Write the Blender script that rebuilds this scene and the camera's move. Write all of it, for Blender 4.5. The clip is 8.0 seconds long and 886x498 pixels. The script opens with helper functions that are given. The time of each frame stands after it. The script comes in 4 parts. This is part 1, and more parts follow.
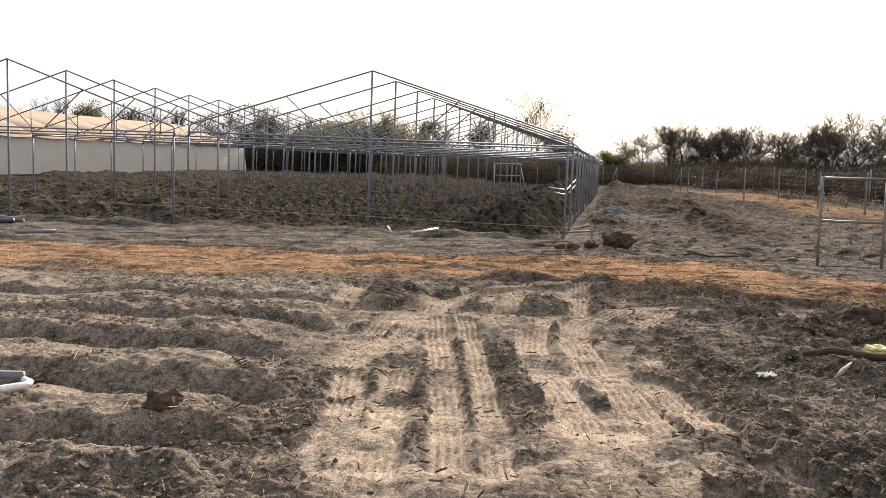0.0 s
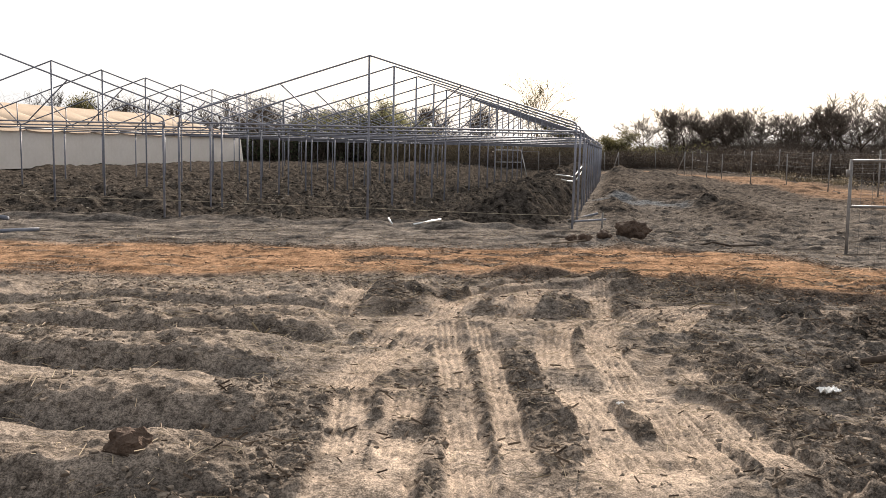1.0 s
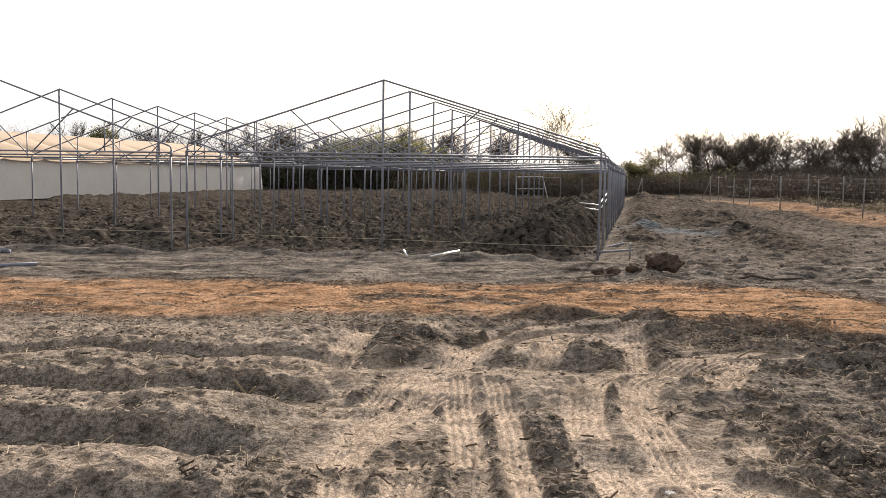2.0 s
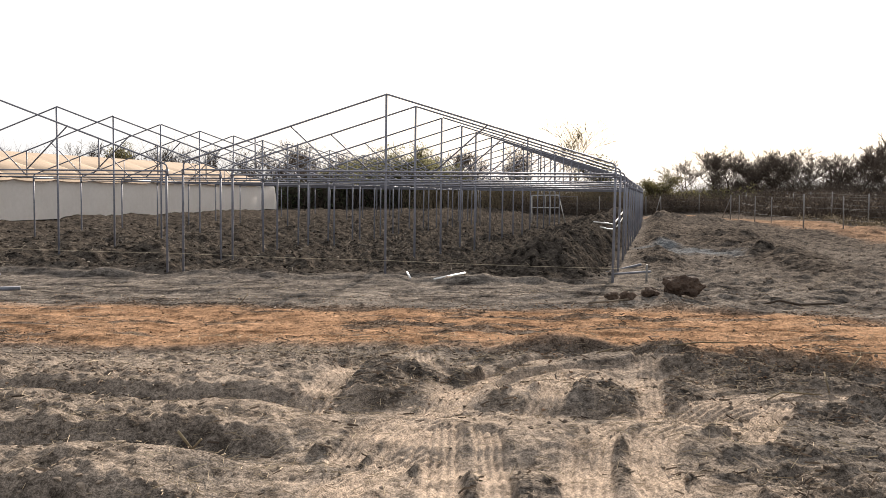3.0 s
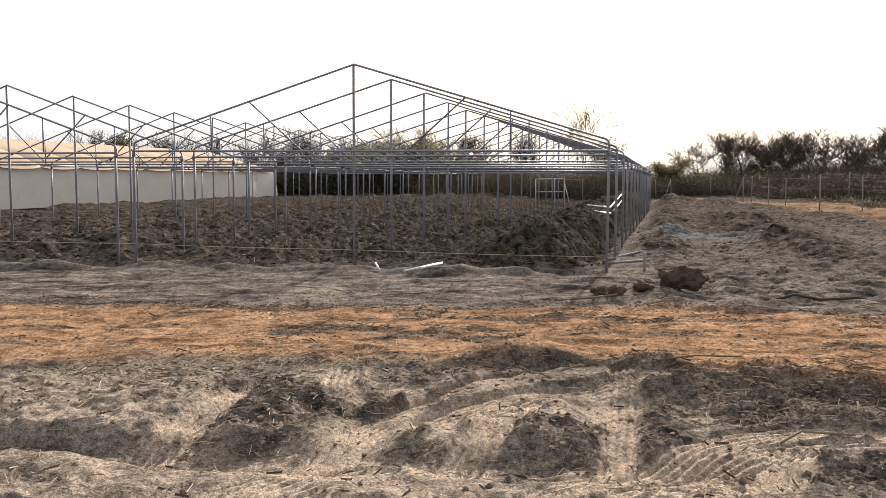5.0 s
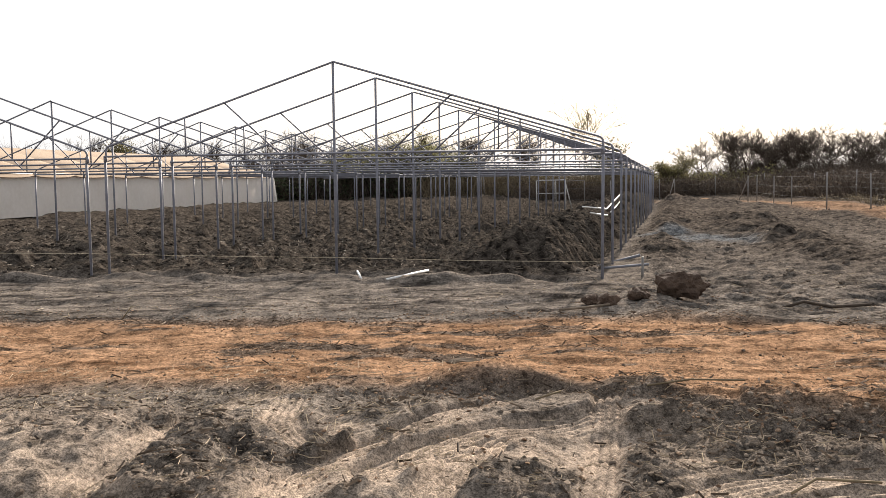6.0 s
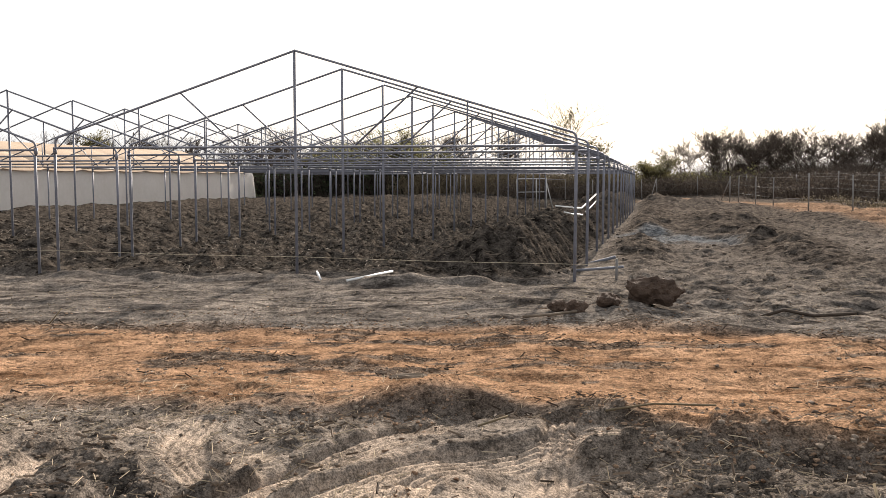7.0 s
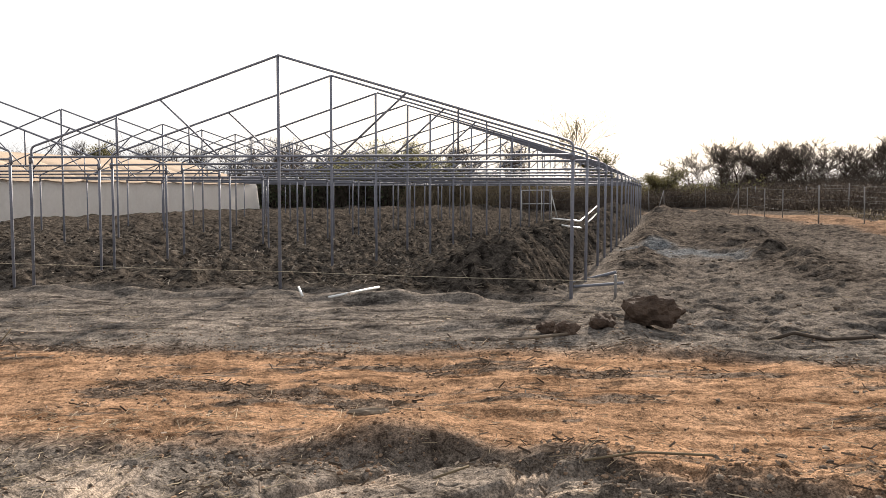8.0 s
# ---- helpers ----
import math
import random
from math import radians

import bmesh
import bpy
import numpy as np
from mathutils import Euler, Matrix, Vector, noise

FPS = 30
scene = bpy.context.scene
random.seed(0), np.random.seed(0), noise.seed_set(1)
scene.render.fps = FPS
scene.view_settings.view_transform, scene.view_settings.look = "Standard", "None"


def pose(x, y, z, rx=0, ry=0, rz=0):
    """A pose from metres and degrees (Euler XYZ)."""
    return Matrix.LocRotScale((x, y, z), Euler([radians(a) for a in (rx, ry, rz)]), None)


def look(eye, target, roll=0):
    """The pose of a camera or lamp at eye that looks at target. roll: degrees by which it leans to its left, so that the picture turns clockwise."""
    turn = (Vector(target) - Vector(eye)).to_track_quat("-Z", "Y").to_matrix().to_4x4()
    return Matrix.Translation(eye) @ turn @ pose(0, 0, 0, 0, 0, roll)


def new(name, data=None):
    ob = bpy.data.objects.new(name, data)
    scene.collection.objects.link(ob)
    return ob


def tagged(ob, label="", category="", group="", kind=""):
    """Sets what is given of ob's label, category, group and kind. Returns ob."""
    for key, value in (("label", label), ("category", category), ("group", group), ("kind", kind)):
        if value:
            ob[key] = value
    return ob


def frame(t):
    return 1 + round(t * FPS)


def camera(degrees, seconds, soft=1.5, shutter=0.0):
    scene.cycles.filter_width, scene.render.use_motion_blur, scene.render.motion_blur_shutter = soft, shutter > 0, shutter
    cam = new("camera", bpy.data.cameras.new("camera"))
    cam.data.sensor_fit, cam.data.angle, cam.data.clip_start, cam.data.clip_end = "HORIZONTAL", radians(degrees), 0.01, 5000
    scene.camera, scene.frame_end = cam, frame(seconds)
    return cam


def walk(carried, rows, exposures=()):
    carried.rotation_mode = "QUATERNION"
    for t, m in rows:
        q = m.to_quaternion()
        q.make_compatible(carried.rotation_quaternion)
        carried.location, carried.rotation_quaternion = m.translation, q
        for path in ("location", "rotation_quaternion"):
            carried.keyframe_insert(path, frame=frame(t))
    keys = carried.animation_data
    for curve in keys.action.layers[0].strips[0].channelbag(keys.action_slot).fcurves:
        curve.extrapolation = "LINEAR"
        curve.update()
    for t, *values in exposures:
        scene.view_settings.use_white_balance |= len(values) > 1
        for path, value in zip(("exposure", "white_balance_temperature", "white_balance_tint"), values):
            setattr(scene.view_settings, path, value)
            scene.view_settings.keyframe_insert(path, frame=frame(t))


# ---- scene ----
cam = camera(54.6, 8.0, soft=0.8)
EXPOSURE = 1.44
PATH = [
    (0, (-0.089, 0.513, 1.441), (-0.082, 2.503, 1.24), 1.3),
    (0.5, (-0.157, 0.901, 1.459), (-0.148, 2.887, 1.227), 0.7),
    (1, (-0.16, 1.268, 1.452), (-0.152, 3.254, 1.222), 0.4),
    (1.5, (-0.118, 1.72, 1.439), (-0.142, 3.71, 1.238), 0.3),
    (2, (-0.09, 2.131, 1.476), (-0.133, 4.123, 1.307), -0.0),
    (3.3, (0.203, 3.217, 1.434), (0.109, 5.211, 1.313), -0.1),
    (3.5, (0.264, 3.394, 1.42), (0.173, 5.388, 1.29), 0.1),
    (4, (0.422, 3.777, 1.427), (0.323, 5.767, 1.257), -0.2),
    (4.5, (0.52, 4.187, 1.404), (0.41, 6.177, 1.231), -0.7),
    (4.7, (0.574, 4.337, 1.392), (0.461, 6.327, 1.23), -0.6),
    (6, (0.902, 5.328, 1.361), (0.774, 7.318, 1.212), -1.5),
    (6.5, (1.036, 5.675, 1.36), (0.926, 7.667, 1.221), -0.6),
    (7, (1.13, 5.97, 1.342), (1.039, 7.962, 1.187), -0.9),
    (7.5, (1.217, 6.29, 1.341), (1.137, 8.282, 1.188), -1.5),
    (8, (1.353, 6.609, 1.333), (1.243, 8.602, 1.205), -0.8),
]
walk(cam, [(t, look(eye, target, roll)) for t, eye, target, roll in PATH], [(0.0, EXPOSURE), (8.0, EXPOSURE)])

# ---- world, sun ----
SUN_AZ, SUN_EL = 13.0, 22.0
world = bpy.data.worlds.new("evening_sky")
scene.world = world
world.use_nodes = True
wn, wl = world.node_tree.nodes, world.node_tree.links
wn.clear()
sky = wn.new("ShaderNodeTexSky")
sky.sky_type, sky.sun_disc = "NISHITA", False
sky.sun_elevation, sky.sun_rotation = radians(SUN_EL), radians(SUN_AZ)
sky.dust_density, sky.air_density, sky.ozone_density = 6.0, 1.0, 1.0
haze = wn.new("ShaderNodeMix")
haze.data_type = "RGBA"
haze.inputs[0].default_value = 0.7
haze.inputs[7].default_value = (7.7, 7.85, 8.2, 1)
bg = wn.new("ShaderNodeBackground")
bg.inputs[1].default_value = 0.058
wo = wn.new("ShaderNodeOutputWorld")
wl.new(sky.outputs[0], haze.inputs[6])
wl.new(haze.outputs[2], bg.inputs[0])
wl.new(bg.outputs[0], wo.inputs[0])

sun_data = bpy.data.lights.new("sun", "SUN")
sun_data.energy, sun_data.angle, sun_data.color = 5.0, radians(0.7), (1.0, 0.90, 0.81)
sun = new("sun", sun_data)
_a, _e = radians(SUN_AZ), radians(SUN_EL)
sun.matrix_world = look((60 * math.sin(_a) * math.cos(_e), 60 * math.cos(_a) * math.cos(_e), 60 * math.sin(_e)), (0, 0, 0))


# ---- materials ----
def nodes_of(name):
    m = bpy.data.materials.new(name)
    m.use_nodes = True
    nt = m.node_tree
    return m, nt, nt.nodes["Principled BSDF"]


def noise_node(nt, scale, detail=4.0, rough=0.6, coord="Object"):
    tc = nt.nodes.new("ShaderNodeTexCoord")
    n = nt.nodes.new("ShaderNodeTexNoise")
    n.inputs["Scale"].default_value, n.inputs["Detail"].default_value = scale, detail
    n.inputs["Roughness"].default_value = rough
    nt.links.new(tc.outputs[coord], n.inputs["Vector"])
    return n


def ramp_node(nt, fac, stops):
    r = nt.nodes.new("ShaderNodeValToRGB")
    els = r.color_ramp.elements
    while len(els) < len(stops):
        els.new(0.5)
    for el, (p, col) in zip(els, stops):
        el.position, el.color = p, (*col, 1)
    nt.links.new(fac, r.inputs[0])
    return r.outputs[0]


def mix_node(nt, fac, a, b, blend="MIX"):
    m = nt.nodes.new("ShaderNodeMix")
    m.data_type, m.blend_type = "RGBA", blend
    for sock, v in ((m.inputs[0], fac), (m.inputs[6], a), (m.inputs[7], b)):
        if isinstance(v, (int, float)):
            sock.default_value = v
        elif isinstance(v, tuple):
            sock.default_value = (*v, 1)
        else:
            nt.links.new(v, sock)
    return m.outputs[2]


def bump_node(nt, bsdf, height, strength, distance):
    b = nt.nodes.new("ShaderNodeBump")
    b.inputs["Strength"].default_value, b.inputs["Distance"].default_value = strength, distance
    nt.links.new(height, b.inputs["Height"])
    nt.links.new(b.outputs[0], bsdf.inputs["Normal"])


def surface(name, dark, light, scale=6.0, rough=0.8, metal=0.0, bump=0.3, dist=0.01, vary=0.0):
    """A two-scale mottled material; vary gives each object its own shade."""
    m, nt, p = nodes_of(name)
    big, fine = noise_node(nt, scale), noise_node(nt, scale * 9, 3)
    col = ramp_node(nt, big.outputs[0], [(0.3, dark), (0.7, light)])
    col = mix_node(nt, 0.5, col, ramp_node(nt, fine.outputs[0], [(0.3, (0.55, 0.55, 0.55)), (0.7, (1.0, 1.0, 1.0))]), "MULTIPLY")
    if vary:
        oi = nt.nodes.new("ShaderNodeObjectInfo")
        shade = ramp_node(nt, oi.outputs["Random"], [(0.0, (1 - vary,) * 3), (1.0, (1.0, 1.0, 1.0))])
        col = mix_node(nt, 1.0, col, shade, "MULTIPLY")
    nt.links.new(col, p.inputs["Base Color"])
    p.inputs["Roughness"].default_value, p.inputs["Metallic"].default_value = rough, metal
    if rough >= 0.85:
        p.inputs["Specular IOR Level"].default_value = 0.05
    if bump:
        bump_node(nt, p, fine.outputs[0], bump, dist)
    return m


def ground_material():
    m, nt, p = nodes_of("bare_earth")

    def attr(n):
        a = nt.nodes.new("ShaderNodeAttribute")
        a.attribute_name = n
        return a.outputs["Fac"]
    soft = nt.nodes.new("ShaderNodeMath")
    soft.operation = "MAXIMUM"
    nt.links.new(attr("pressed_lit"), soft.inputs[0])
    tread = nt.nodes.new("ShaderNodeMath")
    tread.operation = "MULTIPLY"
    nt.links.new(attr("red_road"), tread.inputs[0])
    tread.inputs[1].default_value = 0.4
    nt.links.new(tread.outputs[0], soft.inputs[1])
    calm = nt.nodes.new("ShaderNodeMath")
    calm.operation = "MULTIPLY_ADD"
    nt.links.new(soft.outputs[0], calm.inputs[0])
    calm.inputs[1].default_value, calm.inputs[2].default_value = -0.35, 1.0
    loose = calm.outputs[0]
    broad, mid = noise_node(nt, 0.9, 5, 0.65), noise_node(nt, 6, 7, 0.68)
    fine, grit = noise_node(nt, 30, 7, 0.7), noise_node(nt, 110, 3, 0.65)
    grey = ramp_node(nt, broad.outputs[0], [(0.3, (0.108, 0.096, 0.086)), (0.55, (0.160, 0.140, 0.122)), (0.75, (0.23, 0.198, 0.167))])
    tan = ramp_node(nt, broad.outputs[0], [(0.3, (0.29, 0.231, 0.181)), (0.7, (0.365, 0.296, 0.235))])
    tc = nt.nodes.new("ShaderNodeTexCoord")
    mp = nt.nodes.new("ShaderNodeMapping")
    mp.inputs["Rotation"].default_value = (0, 0, radians(7))
    mp.inputs["Scale"].default_value = (0.22, 1.0, 1.0)
    streak = nt.nodes.new("ShaderNodeTexNoise")
    streak.inputs["Scale"].default_value, streak.inputs["Detail"].default_value, streak.inputs["Roughness"].default_value = 5.0, 5.0, 0.62
    nt.links.new(tc.outputs["Object"], mp.inputs["Vector"])
    nt.links.new(mp.outputs[0], streak.inputs["Vector"])
    road = ramp_node(nt, broad.outputs[0], [(0.25, (0.19, 0.115, 0.070)), (0.5, (0.27, 0.168, 0.104)), (0.75, (0.345, 0.222, 0.142))])
    field = ramp_node(nt, mid.outputs[0], [(0.35, (0.022, 0.019, 0.0165)), (0.65, (0.078, 0.067, 0.057))])
    clod = ramp_node(nt, mid.outputs[0], [(0.35, (0.045, 0.039, 0.034)), (0.65, (0.130, 0.110, 0.093))])
    ash = ramp_node(nt, fine.outputs[0], [(0.3, (0.08, 0.085, 0.09)), (0.7, (0.17, 0.175, 0.18))])
    col = mix_node(nt, attr("pressed_lit"), grey, tan)
    col = mix_node(nt, attr("cloddy"), col, clod)
    road = mix_node(nt, 0.85, road, ramp_node(nt, streak.outputs[0], [(0.36, (0.42, 0.38, 0.35)), (0.47, (0.92, 0.92, 0.92)), (0.64, (1.18, 1.18, 1.18))]), "MULTIPLY")
    col = mix_node(nt, attr("red_road"), col, road)
    col = mix_node(nt, attr("debris_shade"), col, clod)
    col = mix_node(nt, attr("tilled"), col, field)
    col = mix_node(nt, attr("ash"), col, ash)
    col = mix_node(nt, attr("dusty"), col, mix_node(nt, 1.0, col, ramp_node(nt, streak.outputs[0], [(0.37, (0.34, 0.34, 0.35)), (0.50, (0.90, 0.91, 0.92)), (0.62, (1.30, 1.30, 1.30))]), "MULTIPLY"))
    col = mix_node(nt, loose, col, mix_node(nt, 1.0, col, ramp_node(nt, mid.outputs[0], [(0.36, (0.40, 0.39, 0.38)), (0.47, (0.92, 0.91, 0.90)), (0.60, (1.25, 1.23, 1.20))]), "MULTIPLY"))
    col = mix_node(nt, loose, col, mix_node(nt, 0.8, col, ramp_node(nt, fine.outputs[0], [(0.40, (0.36, 0.35, 0.34)), (0.50, (1.0, 1.0, 1.0)), (0.60, (1.45, 1.43, 1.40))]), "MULTIPLY"))
    col = mix_node(nt, 0.85, col, ramp_node(nt, grit.outputs[0], [(0.40, (0.45, 0.45, 0.45)), (0.58, (1.25, 1.24, 1.22))]), "MULTIPLY")
    nt.links.new(col, p.inputs["Base Color"])
    p.inputs["Roughness"].default_value = 0.95
    p.inputs["Specular IOR Level"].default_value = 0.0
    add = nt.nodes.new("ShaderNodeMath")
    add.operation = "MULTIPLY_ADD"
    nt.links.new(grit.outputs[0], add.inputs[0])
    add.inputs[1].default_value = 0.45
    nt.links.new(fine.outputs[0], add.inputs[2])
    b = nt.nodes.new("ShaderNodeBump")
    b.inputs["Distance"].default_value = 0.022
    nt.links.new(loose, b.inputs["Strength"])
    nt.links.new(add.outputs[0], b.inputs["Height"])
    nt.links.new(b.outputs[0], p.inputs["Normal"])
    return m


def leaf_material(name, dark, light, through_amount=0.3):
    m, nt, p = nodes_of(name)
    g = nt.nodes.new("ShaderNodeNewGeometry")
    col = ramp_node(nt, g.outputs["Random Per Island"], [(0.0, dark), (1.0, light)])
    nt.links.new(col, p.inputs["Base Color"])
    p.inputs["Roughness"].default_value = 0.75
    p.inputs["Specular IOR Level"].default_value = 0.1
    tr = nt.nodes.new("ShaderNodeBsdfTranslucent")
    nt.links.new(col, tr.inputs[0])
    mx = nt.nodes.new("ShaderNodeMixShader")
    mx.inputs[0].default_value = through_amount
    nt.links.new(p.outputs[0], mx.inputs[1])
    nt.links.new(tr.outputs[0], mx.inputs[2])
    nt.links.new(mx.outputs[0], nt.nodes["Material Output"].inputs[0])
    return m


def film_material(name, dark, light, amount):
    """Milky greenhouse film: daylight shines through it."""
    m, nt, p = nodes_of(name)
    big, fine = noise_node(nt, 0.5, 4), noise_node(nt, 5, 4)
    col = ramp_node(nt, big.outputs[0], [(0.3, dark), (0.7, light)])
    col = mix_node(nt, 0.35, col, ramp_node(nt, fine.outputs[0], [(0.3, (0.8, 0.78, 0.74)), (0.7, (1.0, 1.0, 1.0))]), "MULTIPLY")
    nt.links.new(col, p.inputs["Base Color"])
    p.inputs["Roughness"].default_value = 0.9
    p.inputs["Specular IOR Level"].default_value = 0.04
    tr = nt.nodes.new("ShaderNodeBsdfTranslucent")
    nt.links.new(col, tr.inputs[0])
    mx = nt.nodes.new("ShaderNodeMixShader")
    mx.inputs[0].default_value = amount
    nt.links.new(p.outputs[0], mx.inputs[1])
    nt.links.new(tr.outputs[0], mx.inputs[2])
    nt.links.new(mx.outputs[0], nt.nodes["Material Output"].inputs[0])
    bump_node(nt, p, fine.outputs[0], 0.25, 0.03)
    return m


EARTH = ground_material()
STEEL = surface("galvanised_steel", (0.14, 0.142, 0.17), (0.22, 0.222, 0.255), 5, 0.6, 0.1, 0.1, 0.001, 0.25)
FENCE_STEEL = surface("weathered_fence_steel", (0.13, 0.12, 0.11), (0.24, 0.22, 0.20), 6, 0.6, 0.2, 0.1, 0.001, 0.2)
WIRE = surface("fence_wire", (0.09, 0.085, 0.08), (0.16, 0.15, 0.14), 4, 0.7, 0.0, 0, 0.001)
PVC = surface("white_pvc", (0.72, 0.71, 0.68), (0.86, 0.85, 0.82), 8, 0.35, 0.0, 0.05, 0.001)
GREY_PIPE = surface("grey_pipe", (0.11, 0.115, 0.135), (0.18, 0.185, 0.21), 8, 0.75, 0.0, 0.1, 0.001)
BLACK_PIPE = surface("dark_pipe", (0.025, 0.025, 0.03), (0.06, 0.06, 0.065), 8, 0.45, 0.0, 0.1, 0.001)
STRING = surface("builders_string", (0.42, 0.36, 0.26), (0.55, 0.48, 0.36), 20, 0.9, 0, 0, 0.001)
CLOD = surface("dry_soil_clod", (0.085, 0.066, 0.05), (0.22, 0.175, 0.135), 9, 0.95, 0, 0.9, 0.02, 0.2)
RED_CLOD = surface("reddish_soil_clod", (0.062, 0.043, 0.033), (0.15, 0.106, 0.079), 9, 0.95, 0, 0.9, 0.02, 0.2)
STONE = surface("pale_stone", (0.25, 0.21, 0.17), (0.46, 0.40, 0.33), 12, 0.85, 0, 0.6, 0.01, 0.3)
BARK = surface("dry_bark", (0.045, 0.034, 0.027), (0.10, 0.078, 0.06), 9, 0.95, 0, 0.6, 0.01, 0.3)
WOOD = surface("weathered_wood", (0.13, 0.10, 0.075), (0.27, 0.215, 0.16), 10, 0.9, 0, 0.6, 0.005, 0.2)
TWIG = surface("grey_brown_twigs", (0.075, 0.058, 0.046), (0.15, 0.118, 0.094), 1.5, 0.95, 0, 0, 0.01, 0.3)
PALE_TWIG = surface("pale_dry_twigs", (0.16, 0.125, 0.08), (0.30, 0.24, 0.155), 1.5, 0.95, 0, 0, 0.01, 0.3)
STRAW = leaf_material("dry_straw", (0.20, 0.15, 0.095), (0.46, 0.37, 0.25), 0.1)
SCRUB_LEAF = leaf_material("brown_scrub_leaves", (0.035, 0.027, 0.021), (0.10, 0.077, 0.058), 0.15)
OLIVE_LEAF = leaf_material("olive_leaves", (0.06, 0.058, 0.026), (0.19, 0.165, 0.075), 0.35)
SPRING_LEAF = leaf_material("pale_green_leaves", (0.13, 0.125, 0.06), (0.31, 0.29, 0.15), 0.35)
DARK_LEAF = leaf_material("dark_green_leaves", (0.02, 0.026, 0.015), (0.07, 0.08, 0.04), 0.2)
ROOF_FILM = film_material("cream_roof_film", (0.36, 0.275, 0.20), (0.45, 0.355, 0.265), 0.10)
WALL_FILM = film_material("white_wall_film", (0.76, 0.71, 0.66), (0.86, 0.81, 0.76), 0.36)
WHITE_PLASTIC = surface("white_plastic_scrap", (0.65, 0.63, 0.58), (0.85, 0.83, 0.79), 14, 0.6, 0, 0.4, 0.005)
YELLOW_PLASTIC = surface("pale_yellow_plastic", (0.62, 0.55, 0.20), (0.78, 0.70, 0.32), 14, 0.5, 0, 0.4, 0.005)


# ---- mesh helpers ----
def mesh_from(name, verts, faces, mat, smooth=False):
    me = bpy.data.meshes.new(name)
    me.from_pydata(verts, [], faces)
    me.materials.append(mat)
    if smooth:
        me.polygons.foreach_set("use_smooth", [True] * len(me.polygons))
    me.update()
    return me


def part(name, me, parent=None, label="", at=None):
    ob = new(name, me)
    if parent:
        ob.parent = parent
    if at is not None:
        ob.matrix_local = at if isinstance(at, Matrix) else Matrix.Translation(at)
    return tagged(ob, label)


def sweep(pts, radius, sides=8, verts=None, faces=None):
    """A capped tube along pts; radius a number, or one for each point."""
    V, F = ([], []) if verts is None else (verts, faces)
    P = [Vector(p) for p in pts]
    R = radius if isinstance(radius, (list, tuple)) else [radius] * len(P)
    base, up = len(V), None
    for i, p in enumerate(P):
        t = (P[min(i + 1, len(P) - 1)] - P[max(i - 1, 0)]).normalized()
        if up is None:
            up = t.orthogonal().normalized()
        up = (up - t * up.dot(t)).normalized()
        side = t.cross(up)
        for k in range(sides):
            a = 2 * math.pi * k / sides
            V.append(tuple(p + (up * math.cos(a) + side * math.sin(a)) * R[i]))
    for i in range(len(P) - 1):
        for k in range(sides):
            a, b = base + i * sides + k, base + i * sides + (k + 1) % sides
            F.append((a, b, b + sides, a + sides))
    F.append(tuple(base + k for k in reversed(range(sides))))
    F.append(tuple(base + (len(P) - 1) * sides + k for k in range(sides)))
    return V, F


def tube(name, pts, radius, mat, sides=8):
    return mesh_from(name, *sweep(pts, radius, sides), mat, True)


def bent(a, corner, b, r, steps=6):
    """Points of a line from a to b with a rounded corner."""
    a, corner, b = Vector(a), Vector(corner), Vector(b)
    p, q = corner + (a - corner).normalized() * r, corner + (b - corner).normalized() * r
    arc = [p.lerp(corner, t).lerp(corner.lerp(q, t), t) for t in (i / steps for i in range(steps + 1))]
    return [a, *arc, b]


# ---- lie of the land ----
RNG = np.random.default_rng(7)
LATTICE = RNG.random((256, 256))


def value_noise(x, y, scale, seed=0):
    x, y = np.asarray(x, float) / scale + seed * 17.3, np.asarray(y, float) / scale + seed * 9.1
    xi, yi = np.floor(x).astype(int), np.floor(y).astype(int)
    fx, fy = x - xi, y - yi
    fx, fy = fx * fx * (3 - 2 * fx), fy * fy * (3 - 2 * fy)
    a, b = LATTICE[xi % 256, yi % 256], LATTICE[(xi + 1) % 256, yi % 256]
    c, d = LATTICE[xi % 256, (yi + 1) % 256], LATTICE[(xi + 1) % 256, (yi + 1) % 256]
    return (a * (1 - fx) + b * fx) * (1 - fy) + (c * (1 - fx) + d * fx) * fy - 0.5


def fbm(x, y, scale, octaves=4, seed=0, gain=0.55):
    total, amp = 0, 1.0
    for i in range(octaves):
        total = total + amp * value_noise(x, y, scale / 2 ** i, seed + i * 3)
        amp *= gain
    return total


def smooth(e0, e1, v):
    t = np.clip((v - e0) / (e1 - e0), 0, 1)
    return t * t * (3 - 2 * t)


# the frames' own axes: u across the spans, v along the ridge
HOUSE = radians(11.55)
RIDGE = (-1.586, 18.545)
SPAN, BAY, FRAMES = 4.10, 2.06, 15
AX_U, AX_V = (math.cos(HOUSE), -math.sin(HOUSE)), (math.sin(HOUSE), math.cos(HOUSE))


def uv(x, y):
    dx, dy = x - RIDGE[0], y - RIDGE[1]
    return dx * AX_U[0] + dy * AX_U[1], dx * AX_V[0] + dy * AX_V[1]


# where each furrow between the ridges runs
FURROWS = np.array([3.60, 4.56, 5.54, 6.53, 7.50, 8.58])


def road_edges(x):
    near = np.interp(x, [-6.0, -3.7, -2.2, -0.7, 0.0, 1.1, 1.7, 2.2, 3.1, 4.5, 8.0], [11.3, 11.1, 11.05, 11.0, 11.1, 10.9, 10.55, 10.1, 9.7, 9.0, 7.2])
    far = np.interp(x, [-9.0, -5.5, -3.2, -0.5, 1.4, 3.0, 4.25, 6.5], [14.9, 14.2, 13.85, 13.65, 13.75, 13.1, 12.35, 10.3])
    return near, far


